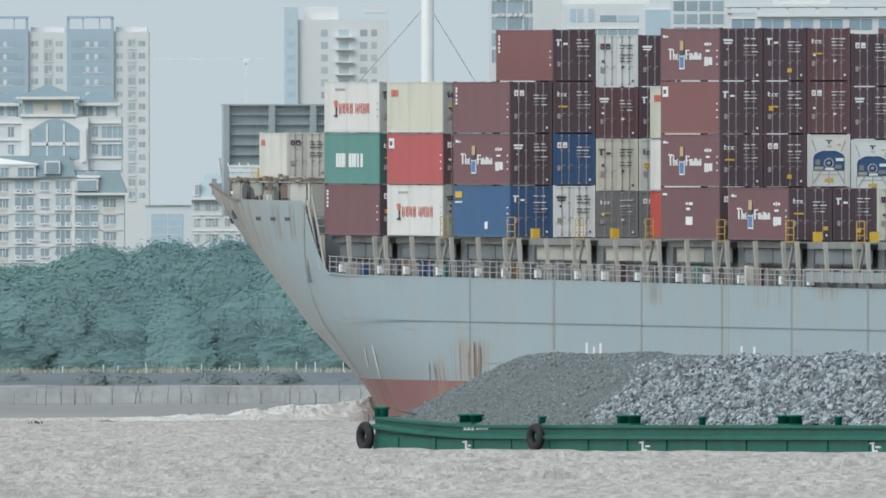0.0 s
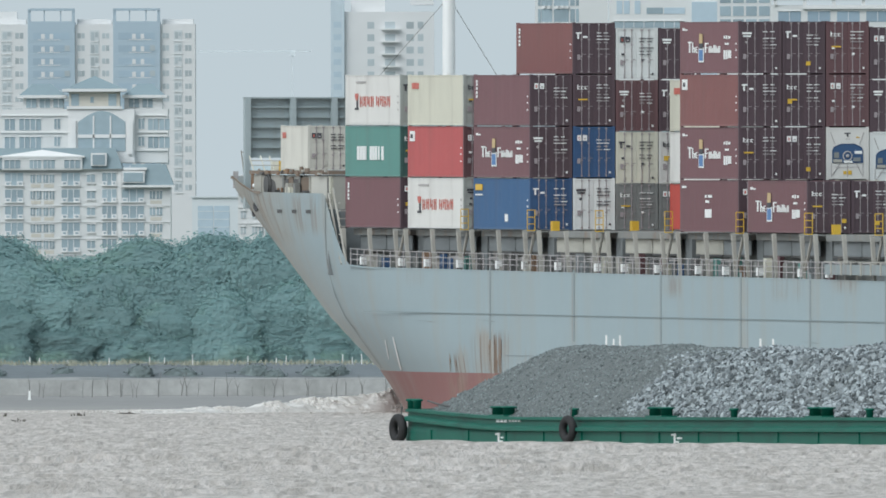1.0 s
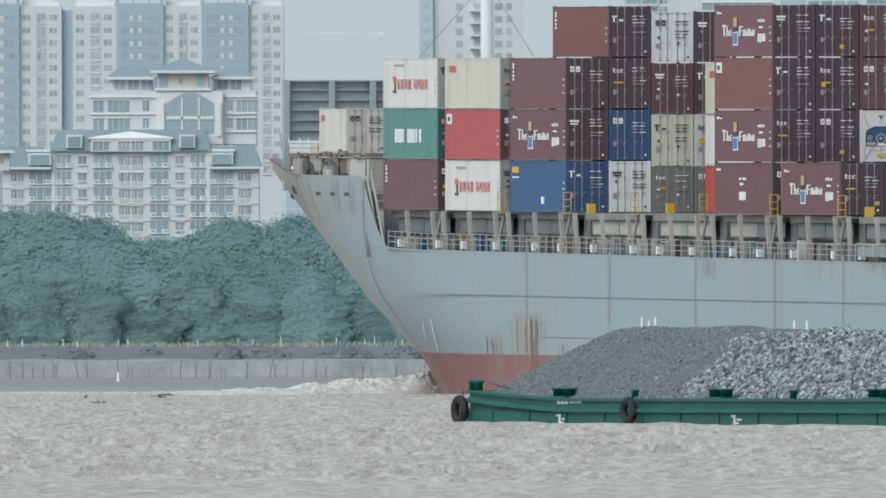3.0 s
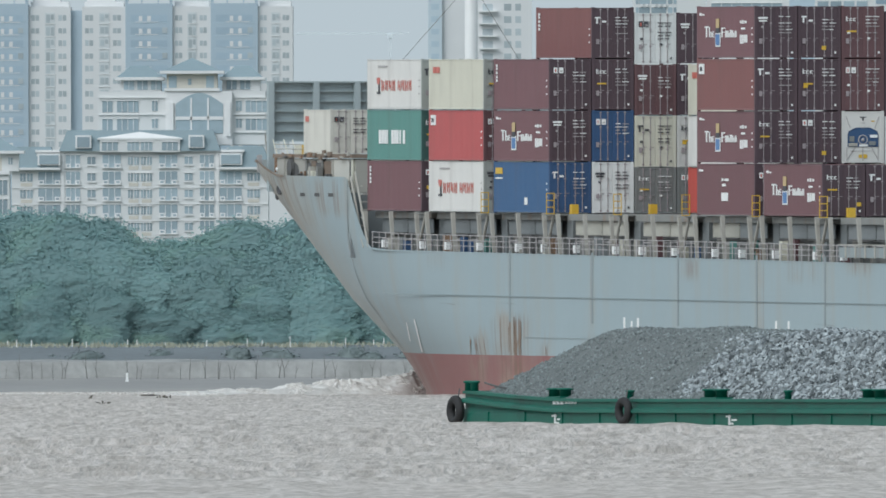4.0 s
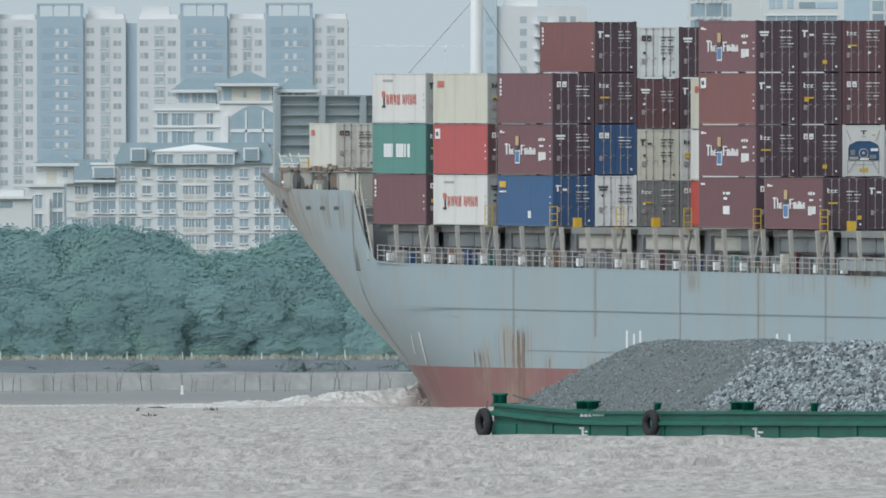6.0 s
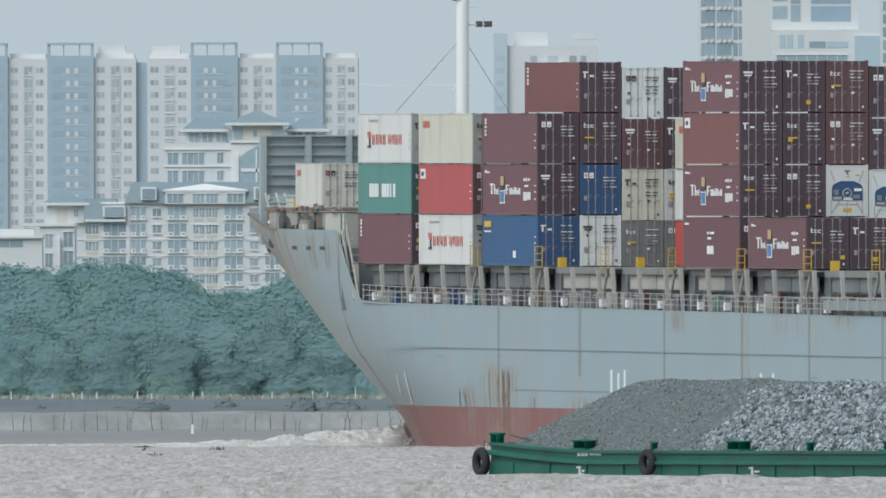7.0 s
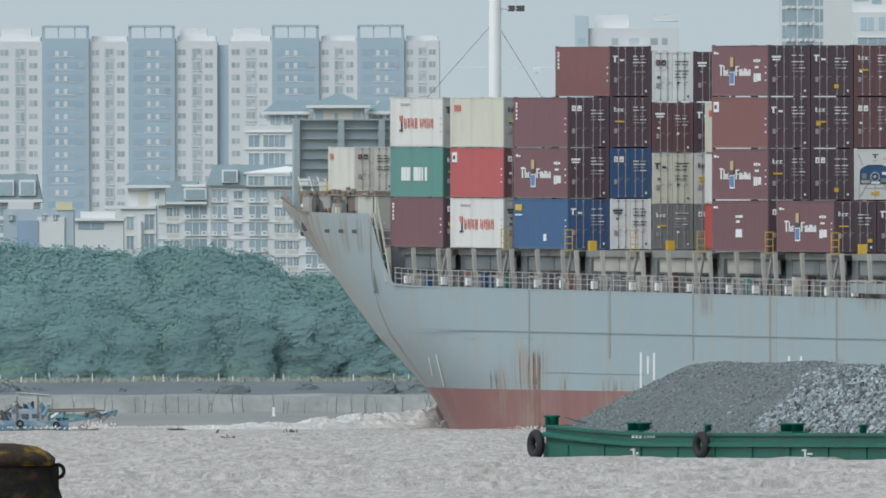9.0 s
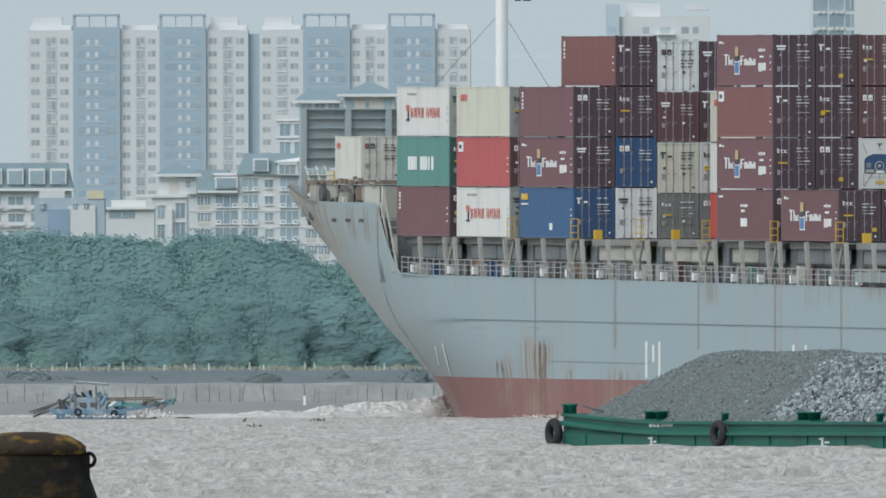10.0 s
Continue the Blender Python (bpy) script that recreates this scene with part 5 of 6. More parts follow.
def other_towers():
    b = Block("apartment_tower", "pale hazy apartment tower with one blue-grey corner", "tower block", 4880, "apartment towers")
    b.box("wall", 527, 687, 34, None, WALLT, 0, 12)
    b.box("panel_wall", 504, 528, 12, None, HAZEB, 0.6, 10)
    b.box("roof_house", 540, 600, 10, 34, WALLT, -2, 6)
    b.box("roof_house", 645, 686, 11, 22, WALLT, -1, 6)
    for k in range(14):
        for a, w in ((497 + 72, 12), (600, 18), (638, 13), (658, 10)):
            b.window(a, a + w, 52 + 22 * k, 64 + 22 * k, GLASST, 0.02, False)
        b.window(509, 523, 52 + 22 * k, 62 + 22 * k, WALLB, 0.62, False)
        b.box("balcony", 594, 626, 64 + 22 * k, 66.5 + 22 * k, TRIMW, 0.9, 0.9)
    g = Block("office_tower", "office tower with a close grid of blue glazing", "tower block", 4600, "office buildings")
    g.box("wall", 866, 995, -190, None, WALLW, 0, 10)
    for k in range(10):
        e = -173 + 29 * k
        for a0, a1 in ((871, 876), (877, 896), (899, 925), (928, 936), (938, 943)):
            g.window(a0, a1, e, e + 23, GLASS, 0.05, False)
        for a0 in (880, 889, 903, 912, 921):
            g.box("pier", a0, a0 + 4, e + 23, e + 28, TRIMW, 0.3, 0.3)
    h = Block("office_building", "white office building with a broad blue glass tower", "office", 4500, "office buildings")
    h.box("wall", 997, 1188, 7, None, WALLW, 0, 10)
    h.box("tower_wall", 995, 1150, -200, 7, WALLW, -1.5, 8)
    for k in range(6):
        h.window(998, 1024, -190 + 31 * k, -168 + 31 * k, GLASS, -1.45, False)
        h.window(1030, 1047, -192 + 31 * k, -163 + 31 * k, GLASS, -1.45, False)
        h.window(1066, 1136, -190 + 31 * k, -163 + 31 * k, PANE, -1.45, False)
    for a in (1072, 1088, 1102, 1120, 1130):
        h.box("roof_rail", a, a + 1, -2, 7, TRIMW, 0.1, 0.3)
    for a in (1010, 1023, 1042):
        h.window(a, a + 10, 16, 39, WALLB, 0.05, False)
    h.window(1063, 1092, 28, 39, GLASS, 0.05, False)
    h.window(1094, 1131, 28, 39, WALLB, 0.05, False)
    h.box("side_block", 1143, 1188, 18, None, WALLB, 0.4, 6)
    for k in range(4):
        h.window(1005, 1130, 52 + 24 * k, 64 + 24 * k, GLASS, 0.05, True, 6)
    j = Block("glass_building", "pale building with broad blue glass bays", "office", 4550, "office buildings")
    j.box("wall", 1188, 1284, -120, None, WALLW, 0, 8)
    for i in range(4):
        for k in range(9):
            j.window(1193 + 23 * i, 1212 + 23 * i, -112 + 23 * k, -95 + 23 * k, GLASS, 0.05, False)
    m = Block("office_building", "broad white building with a beamed roof terrace", "office", 4480, "office buildings")
    m.box("wall", 1284, 1700, 24, None, WALLW, 0, 9)
    m.box("cornice", 1340, 1700, 24, 31, TRIMW, 0.4, 1)
    m.box("roof_beam", 1284, 1700, 8, 14, TRIMW, 0.5, 9)
    for i in range(8):
        m.box("roof_post", 1288 + 52 * i, 1294 + 52 * i, 14, 24, TRIMW, 0.3, 0.6)
        m.window(1296 + 52 * i, 1336 + 52 * i, 35, 54, PANE, 0.05)
    m.box("upper_wall", 1370, 1470, -60, 8, WALLW, -2, 5)
    for i in range(3):
        m.window(1378 + 31 * i, 1402 + 31 * i, -50, 0, GLASS, -1.9)
    c = thing("tower_crane", "faint pale tower crane over the town", "crane", Matrix.Translation((0, 4900, 2.6)))
    k = 4900 / F
    # almost sky-coloured, so the haze sits in the crane's own colour
    steel = mat("hazed_crane_paint", (0.72, 0.77, 0.79), 0.7)
    zz = lambda e: EYE - 2.6 + (LEVEL - e) * k
    part("crane_mast", Shape().box((435 - 784) * k, (438 - 784) * k, 0, 0.2, 0, zz(110)), steel, c)
    part("crane_jib", Shape().box((270 - 784) * k, (470 - 784) * k, 0, 0.2, zz(105), zz(102)), steel, c)
    part("crane_cab", Shape().box((431 - 784) * k, (441 - 784) * k, -0.1, 0.3, zz(112), zz(105)), steel, c)


other_towers()


def villa():
    b = Block("apartment_house", "large white apartment house with slate mansard roofs and balconies", "apartment house", 4150)
    # lower front, the same to both sides of the pediment
    def twice(a0, a1):
        return ((a0, a1), (-14 - a1, -14 - a0))

    b.box("wall", -190, 176, 312, None, WALLW, 0, 14)
    for a0, a1 in twice(-234, -190):
        b.box("wing_wall", a0, a1, 342, None, WALLW, 0, 12)
    for a0, a1 in twice(-240, -150):
        b.hip("wing_roof", a0, a1, 303, 341, 11, 15, SLATE, 0.5, False)
        b.box("cornice", a0 - 2, a1 + 2, 340, 344, TRIMW, 0.7, 1.5)
    b.hip("mansard_roof", -150, 136, 274, 311, 12, 14, SLATE, 0.5, False)
    b.box("cornice", -192, 178, 309, 313, TRIMW, 0.35, 1.0)
    for d0, d1, e0, e1 in ((-188, -148, 315, 336), (-121, -93, 283, 306)):
        for a0, a1 in twice(d0, d1):
            b.box("dormer", a0, a1, e0, e1, TRIMW, 0.72, 1.6)
            b.box("dormer_pane", a0 + 3, a1 - 3, e0 + 3, e1 - 2, GLASS, 0.78, 0.1)
    b.hip("pediment_roof", -82, 68, 277, 288, 1.2, 74, TRIMW, 0.62, False)
    b.box("pediment", -82, 68, 288, 291, TRIMW, 0.66, 3)
    b.box("pediment_wall", -78, 64, 291, 313, WALLW, 0.56, 3)
    for a0, a1 in twice(-74, -46) + twice(-29, -9):
        b.window(a0, a1, 295, 310, GLASS, 0.6, True, 2)
    for k in range(5):
        e = 321 + 29.3 * k
        for c0, c1, kind in ((-219, -197, "pair"), (-187, -148, "balcony"), (-138, -113, "door"), (-100, -86, "single"), (-73, -41, "balcony"), (-28, -9, "pair")):
            if k == 0 and c0 < -140:
                continue
            for a0, a1 in twice(c0, c1):
                m = (a0 + a1) / 2
                if kind == "pair":
                    b.window(a0, m - 1.5, e, e + 14, GLASS, 0.05)
                    b.window(m + 1.5, a1, e, e + 14, GLASS, 0.05)
                    b.box("spandrel", a0 + 1, a1 - 1, e + 17, e + 23, BEIGE, 0.04, 0.2)
                elif kind == "single":
                    b.window(a0, a1, e, e + 13, GLASS, 0.05)
                    b.box("sill", a0 - 1, a1 + 1, e + 15, e + 16.5, TRIMW, 0.15, 0.3)
                else:
                    b.box("balcony_glazing", a0, a1, e - 3, e + 19, GLASS, 0.04, 0.2)
                    for c in (a0 + (a1 - a0) * 0.34, a0 + (a1 - a0) * 0.66):
                        b.box("mullion", c - 0.5, c + 0.5, e - 3, e + 19, TRIMW, 0.07, 0.1)
                    w = 10 if kind == "balcony" else 8
                    for c in (a0, a1 - w):
                        b.box("balustrade", c, c + w, e + 12, e + 19, TRIMW, 0.16, 0.2)
                        b.box("balustrade_gap", c + 2.2, c + w - 2.2, e + 14, e + 17.5, GLASS, 0.18, 0.1)
                    b.box("balcony_slab", a0 - 1.5, a1 + 1.5, e + 19, e + 20.5, TRIMW, 0.25, 0.3)
                    if kind == "door" and k == 0:
                        b.box("arch_head", a0 - 1, a1 + 1, e - 6, e - 3, TRIMW, 0.12, 0.2)
        b.box("string_course", -234, 220, e + 25, e + 26, TRIMW, 0.1, 0.3) if k else None
    for a0, a1 in twice(-147, -141):
        b.box("pilaster", a0, a1, 313, None, TRIMW, 0.1, 0.3)
    # upper storeys with the great arch
    b.box("upper_wall", -80, 215, 205, 300, WALLW, -3, 12)
    b.box("roof_wall", -42, 30, 182, 206, WALLW, -4, 8)
    b.box("roof_wall", 138, 205, 182, 206, WALLW, -4, 8)
    for a in (-36, -12, 12, 146, 170):
        b.window(a, a + 18, 186, 202, GLASS, -3.9)
    b.hip("hip_roof", -50, 34, 160, 181, 9, 26, SLATE, -3.5)
    b.hip("hip_roof", 136, 212, 160, 181, 9, 26, SLATE, -3.5)
    b.box("cupola_wall", 40, 130, 172, 206, BEIGE, -2.4, 7)
    b.hip("cupola_roof", 30, 140, 146, 170, 7.5, 60, SLATE, -1.9)
    for a, w in ((44, 14), (110, 14)):
        b.window(a, a + w, 178, 199, GLASS, -2.35, False)
    b.window(78, 84, 183, 194, GLASS, -2.35, False)
    b.box("cornice", 36, 134, 200, 205, TRIMW, -2.0, 1)
    b.box("arch_front", 38, 156, 206, 300, TRIMW, -2.2, 1)
    # arch: stone frame with glazing under a curve
    x0, _ = b.xz(56, 0)
    x1, _ = b.xz(140, 0)
    zb, zt = b.xz(0, 280)[1], b.xz(0, 228)[1]
    s = Shape()
    pts = [(x0, 2.15, zb), (x1, 2.15, zb)]
    for i in range(13):
        u = 1 - i / 12
        pts.append((x0 + (x1 - x0) * u, 2.15, zt + (1.2 * math.sin(3.14159 * u)) ** 1.0))
    part("arch_glazing", s.poly([(x, y - 0.02, z) for x, y, z in pts]), GLASS, b.ob)
    for a in (82, 112):
        b.box("pillar", a, a + 3, 217, 282, TRIMW, -2.05, 0.3)
    b.box("arch_beam", 56, 140, 250, 256, TRIMW, -2.05, 0.3)
    for a in (44, 145):
        b.box("column", a, a + 8, 225, 285, TRIMW, -1.9, 0.5)
    for a in (14, 163):
        b.window(a, a + 10, 222, 240, GLASS, -2.95)
        b.window(a, a + 10, 254, 270, GLASS, -2.95)
    for a in (-74, -48, -28, 180, 200):
        for e in (222, 254):
            b.window(a, a + 18, e, e + 20, GLASS, -2.95)
    for e in (216, 246, 278):
        b.box("string_course", -81, 216, e - 1, e + 1, TRIMW, -2.8, 0.3)

    w = Block("apartment_house", "white apartment house with a row of mansard dormers", "apartment house", 4100)
    w.box("wall", -640, -445, 338, None, WALLW, 0, 10)
    w.hip("mansard_roof", -645, -440, 290, 336, 9, 10, SLATE, 0.5)
    for i in range(5):
        a = -632 + 38 * i
        w.box("dormer", a, a + 29, 300, 328, TRIMW, 0.7, 1.2)
        w.box("dormer_pane", a + 3, a + 26, 304, 326, GLASS, 0.76, 0.1)
    for k in range(4):
        e = 350 + 30 * k
        w.box("string_course", -641, -444, e - 7, e - 5, TRIMW, 0.2, 0.3)
        for i in range(5):
            a = -634 + 40 * i
            w.window(a, a + 26, e, e + 14, GLASS, 0.05)
            w.box("balustrade", a - 2, a + 28, e + 15, e + 21, TRIMW, 0.5, 0.3)

    s = Block("shed", "blue-grey low town building with a dark patch of wall", "building", 3950)
    s.box("wall", -508, -384, 352, None, BLUEW, 0, 8)
    s.box("annex", -500, -455, 340, 352, WALLW, 0.0, 5)
    s.box("dark_wall", -484, -446, 372, None, TARP, 0.3, 1)
    s.box("yellow_board", -414, -386, 339, 354, YELLOWISH, 0.1, 0.5)
    s.box("lean_to", -448, -400, 366, None, WALLW, 0.2, 2)
    for a in (-498, -440, -420):
        s.window(a, a + 8, 362, 372, GLASS, 0.25)
    l = Block("low_house", "plain white low house with a flat roof", "house", 4000)
    l.box("wall", -384, -296, 372, None, WALLW, 0, 8)
    l.box("roof_slab", -386, -294, 368, 373, TRIMW, 0.4, 8.5)
    l.box("upper_wall", -372, -310, 356, 368, WALLW, -1, 5)
    l.window(-345, -332, 420, 440, GLASS, 0.05)
    l.window(-376, -330, 376, 388, GLASS, 0.05)
    p = Block("pavilion_house", "white pavilion wing with a small slate cupola", "house", 4120)
    p.box("wall", -300, -238, 352, None, WALLW, 0, 8)
    p.box("parapet", -330, -238, 346, 352, TRIMW, 0.3, 8)
    p.box("cupola_wall", -288, -222, 312, 346, WALLW, -1, 5)
    p.hip("cupola_roof", -296, -214, 288, 311, 6, 45, SLATE, -0.5)
    p.box("cupola_band", -270, -252, 322, 346, BEIGE, -0.96, 0.1)
    p.window(-240, -233, 322, 334, GLASS, -0.95)
    for e in (366, 400):
        p.window(-290, -278, e, e + 22, GLASS, 0.05)
        p.window(-258, -242, e - 4, e + 22, GLASS, 0.05)
    p.box("column", -270, -264, 372, 440, TRIMW, 0.5, 0.6)
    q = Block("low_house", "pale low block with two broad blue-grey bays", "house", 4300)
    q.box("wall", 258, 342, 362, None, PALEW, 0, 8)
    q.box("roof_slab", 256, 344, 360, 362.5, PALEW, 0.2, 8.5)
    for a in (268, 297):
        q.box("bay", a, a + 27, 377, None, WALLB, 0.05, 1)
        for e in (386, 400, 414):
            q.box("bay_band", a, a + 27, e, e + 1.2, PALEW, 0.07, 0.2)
    r = Block("apartment_house", "white apartment house with a hazed mansard roof, half hidden by trees", "apartment house", 4200)
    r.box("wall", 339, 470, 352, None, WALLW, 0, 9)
    r.hip("mansard_roof", 340, 470, 306, 349, 9, 26, HAZESLATE, 0.4, False)
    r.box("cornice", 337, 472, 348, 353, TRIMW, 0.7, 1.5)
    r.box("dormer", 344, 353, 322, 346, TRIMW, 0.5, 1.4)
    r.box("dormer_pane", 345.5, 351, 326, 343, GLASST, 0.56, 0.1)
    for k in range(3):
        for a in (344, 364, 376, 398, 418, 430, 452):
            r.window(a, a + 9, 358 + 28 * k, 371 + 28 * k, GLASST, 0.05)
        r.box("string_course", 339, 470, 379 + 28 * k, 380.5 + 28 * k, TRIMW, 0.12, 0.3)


villa()


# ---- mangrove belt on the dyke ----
# leaf green is lifted and blued: distance haze mixed into the colour
LEAF = mat("hazed_mangrove_leaves", (0.162, 0.236, 0.238), 0.9, vary=0.14, scale=0.3, fine=1.5, per_object=0.18, spec=0.1, stain=(0.182, 0.265, 0.224), stain_amount=0.9, stain_scale=(0.28, 0.28, 0.3))
lt = LEAF.node_tree
thin = lt.nodes.new("ShaderNodeBsdfTranslucent")
both = lt.nodes.new("ShaderNodeAddShader")
lt.links.new(lt.nodes["Principled BSDF"].inputs["Base Color"].links[0].from_socket, thin.inputs[0])
lt.links.new(lt.nodes["Principled BSDF"].outputs[0], both.inputs[0])
lt.links.new(thin.outputs[0], both.inputs[1])
lt.links.new(both.outputs[0], lt.nodes["Material Output"].inputs[0])
SHRUB = mat("dark_shrub_leaves", (0.19, 0.235, 0.235), 0.8, vary=0.25, scale=0.8, fine=4)
STEM = mat("bleached_dead_wood", (0.19, 0.19, 0.185), 0.9, vary=0.25)
BARK = mat("grey_bark", (0.13, 0.12, 0.10), 0.9, vary=0.25)


def crown_mesh(seed, h, w, leaves=8200):
    """A dense bushy crown down to the ground: a softly lumped body, thatched with small leaves and stray sprigs."""
    rng = random.Random(seed)
    v, f, ns = [], [], []
    up = Vector((0, 0, 1))

    def at(u, q, out):
        """Place and outward way at height share u and bearing q."""
        d = Vector((math.cos(q), math.sin(q), 0))
        body = w * (max(1 - max(u - 0.42, 0) ** 2 / 0.3364, 0) ** 0.5) * (0.9 + 0.1 * min(u / 0.15, 1))
        p = Vector((d.x * w, d.y * w, u * h))
        lump = 0.24 * noise.noise(p * 0.45 + Vector((seed, 0, 0))) + 0.13 * noise.noise(p * 1.1 + Vector((0, seed, 0))) + 0.11 * noise.noise(p * 2.6)
        r = max(body * (1 + lump) + out, 0.02)
        return Vector((d.x * r, d.y * r, u * h * (1 + 0.12 * lump) + out * max(u - 0.5, 0) * 2)), d

    def way_at(u, q):
        a, d = at(u, q, 0)
        side = at(u, q + 0.12, 0)[0] - at(u, q - 0.12, 0)[0]
        rise = at(min(u + 0.03, 1), q, 0)[0] - at(max(u - 0.03, 0), q, 0)[0]
        n = side.cross(rise)
        n = n.normalized() if n.length > 1e-6 else up
        return a, n

    rows, cols = 22, 30
    for i in range(rows):
        for j in range(cols):
            p, n = way_at(i / (rows - 1), 6.28319 * j / cols)
            v.append(tuple(p - n * 0.05))
            ns.append((n * 0.55 + up * 0.6).normalized())
    for i in range(rows - 1):
        for j in range(cols):
            f.append((i * cols + j, i * cols + (j + 1) % cols, (i + 1) * cols + (j + 1) % cols, (i + 1) * cols + j))
    for _ in range(leaves):
        p, n = way_at(rng.random() ** 0.9, rng.uniform(0, 6.28319))
        stray = rng.random() < 0.3
        p = p + n * (rng.uniform(0.06, 0.6) ** 1.3 if stray else rng.uniform(-0.03, 0.06))
        tilt = 0.34 if stray else 0.14
        m = (n + Vector((rng.gauss(0, tilt), rng.gauss(0, tilt), rng.gauss(0, tilt)))).normalized()
        a = m.orthogonal().normalized()
        b = m.cross(a)
        q = rng.uniform(0, 6.28)
        a, b = a * math.cos(q) + b * math.sin(q), b * math.cos(q) - a * math.sin(q)
        s, t = rng.uniform(0.06, 0.14), rng.uniform(0.05, 0.1)
        k = len(v)
        v += [tuple(p - a * s), tuple(p + b * t + m * 0.015), tuple(p + a * s), tuple(p - b * t + m * 0.015)]
        f.append((k, k + 3, k + 2, k + 1))
        ns += [(n * 0.55 + up * 0.6 + m * 0.12).normalized()] * 4
    me = bpy.data.meshes.new("crown")
    me.from_pydata(v, [], f)
    me.shade_smooth()
    me.normals_split_custom_set_from_vertices(ns)
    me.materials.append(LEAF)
    return me


def trunk_shape(seed, h):
    rng = random.Random(seed)
    s = Shape().tube((0, 0, -0.2), (0.1, 0, h * 0.45), 0.16, 0.1, 7).tube((0.1, 0, h * 0.45), (-0.1, 0.1, h * 0.85), 0.1, 0.03, 6)
    for i in range(6):
        a, z = rng.uniform(0, 6.28), h * rng.uniform(0.2, 0.6)
        s.tube((0.05, 0, z), (1.3 * math.cos(a), 1.3 * math.sin(a), z + 1.2), 0.06, 0.02, 5)
    return s


def woods():
    crowns = [crown_mesh(40 + i, 8.2, 2.75) for i in range(5)]
    trunks = [trunk_shape(60 + i, 8.0).mesh("trunk", BARK) for i in range(2)]
    rng = random.Random(77)
    n = 0
    for row, (y, step, base, top) in enumerate(((2481.6, 3.3, 0.3, 0.6), (2482.4, 2.2, 0.58, 0.92), (2483.6, 2.2, 0.82, 1.14))):
        x = -64.0 + row
        while x < 12:
            k = base + (top - base) * min(max(0.5 + 0.75 * noise.noise((x * 0.13, row * 2.2, 5)) + rng.uniform(-0.25, 0.25), 0), 1)
            t = thing("mangrove_tree", "dense dark green mangrove tree on the dyke" if row else "low bushy young mangrove tree on the dyke", "tree",
                      pose(x, y + rng.uniform(-0.4, 0.4), 2.6, 0, 0, rng.uniform(-25, 25) + rng.choice((0, 180))), "mangrove trees")
            t.scale = (rng.uniform(1.25, 1.75) * (0.4 + 0.6 * k), rng.uniform(0.5, 0.62), k)
            part("trunk", trunks[n % 2], None, t)
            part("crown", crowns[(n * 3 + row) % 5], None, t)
            x += step * rng.uniform(0.75, 1.25)
            n += 1


woods()


def low_growth():
    rng = random.Random(31)
    bush = crown_mesh(90, 1.5, 1.1, 900)
    bush.materials.clear()
    bush.materials.append(SHRUB)
    for x in [-16.2, -14.8, -13.6, -22, -31.5, -44, -50.5, -9.5] + [-60 + 3.9 * i + rng.uniform(-1.8, 1.8) + 3 * i for i in range(9)]:
        t = thing("shrub", "low dark green shrub on the dyke slope", "shrub", pose(x, 2441.5 + rng.uniform(-1.2, 1.2), 1.6, 0, 0, rng.uniform(0, 360)), "shrubs on the dyke")
        k = rng.uniform(0.25, 0.6)
        t.scale = (k * rng.uniform(1.3, 2.2), k, k)
        part("foliage", bush, None, t)
    s = Shape()
    for _ in range(9000):
        x, y = rng.uniform(-64, 30), rng.uniform(2446, 2470)
        h, a = rng.uniform(0.12, 0.42) + 0.18 * max(0, noise.noise((x * 0.5, 0, 0))), rng.uniform(0, 6.28)
        w = rng.uniform(0.03, 0.1)
        z = 2.5
        s.poly([(x - w * math.cos(a), y - w * math.sin(a), z), (x + w * math.cos(a), y + w * math.sin(a), z), (x + rng.uniform(-0.15, 0.15), y, z + h)])
    tagged(new("dyke_grass", s.mesh("dyke_grass", GRASS)), "tufts of dry pale grass along the dyke", "grass", kind="stuff")
    post = Shape().box(-0.028, 0.028, -0.028, 0.028, 0, 0.68).mesh("post", WHITE)
    x = -62.0
    while x < 12:
        ob = tagged(new("marker_post", post), "short white marker post on the dyke", "post", "posts on the dyke")
        ob.matrix_basis = pose(x, 2449 + rng.uniform(-0.5, 0.5), 2.52, 0, rng.uniform(-3, 3), 0)
        ob.scale = (1, 1, rng.uniform(0.5, 1.0))
        x += rng.choice([0.6, 0.9, 1.3, 1.8, 2.6])
    stem = []
    for i in range(4):
        q = Shape().tube((0, 0, -0.3), (0.05, 0, 0.6), 0.035, 0.025, 5).tube((0.05, 0, 0.6), (rng.uniform(-0.3, 0.3), 0, 1.3), 0.025, 0.01, 5)
        q.tube((0.03, 0, 0.5), (rng.uniform(-0.4, 0.4), 0.1, 1.0), 0.016, 0.008, 4)
        stem.append(q.mesh("stem", STEM))
    for i in range(110):
        c = noise.noise((i * 0.37, 3, 1))
        x = -62 + 74 * i / 110 + rng.uniform(-0.6, 0.6)
        if c < -0.25:
            continue
        ob = tagged(new("dead_stem", stem[i % 4]), "bare dead mangrove stem standing in the mud", "stem", "dead stems in the mud")
        ob.matrix_basis = pose(x, 2427 + rng.uniform(-3, 3), 0.5, 0, rng.uniform(-8, 8), rng.uniform(0, 360))
        k = rng.uniform(0.6, 1.25)
        ob.scale = (k, k, k)
    ob = tagged(new("marker_post", Shape().box(-0.07, 0.07, -0.05, 0.05, -0.3, 0.6).box(-0.1, 0.1, -0.08, 0.08, 0.0, 0.14).mesh("marker_post", WHITE)), "white marker post standing in the mud flat", "post")
    ob.matrix_basis = pose(-28.8, 2421, 0.35)


low_growth()

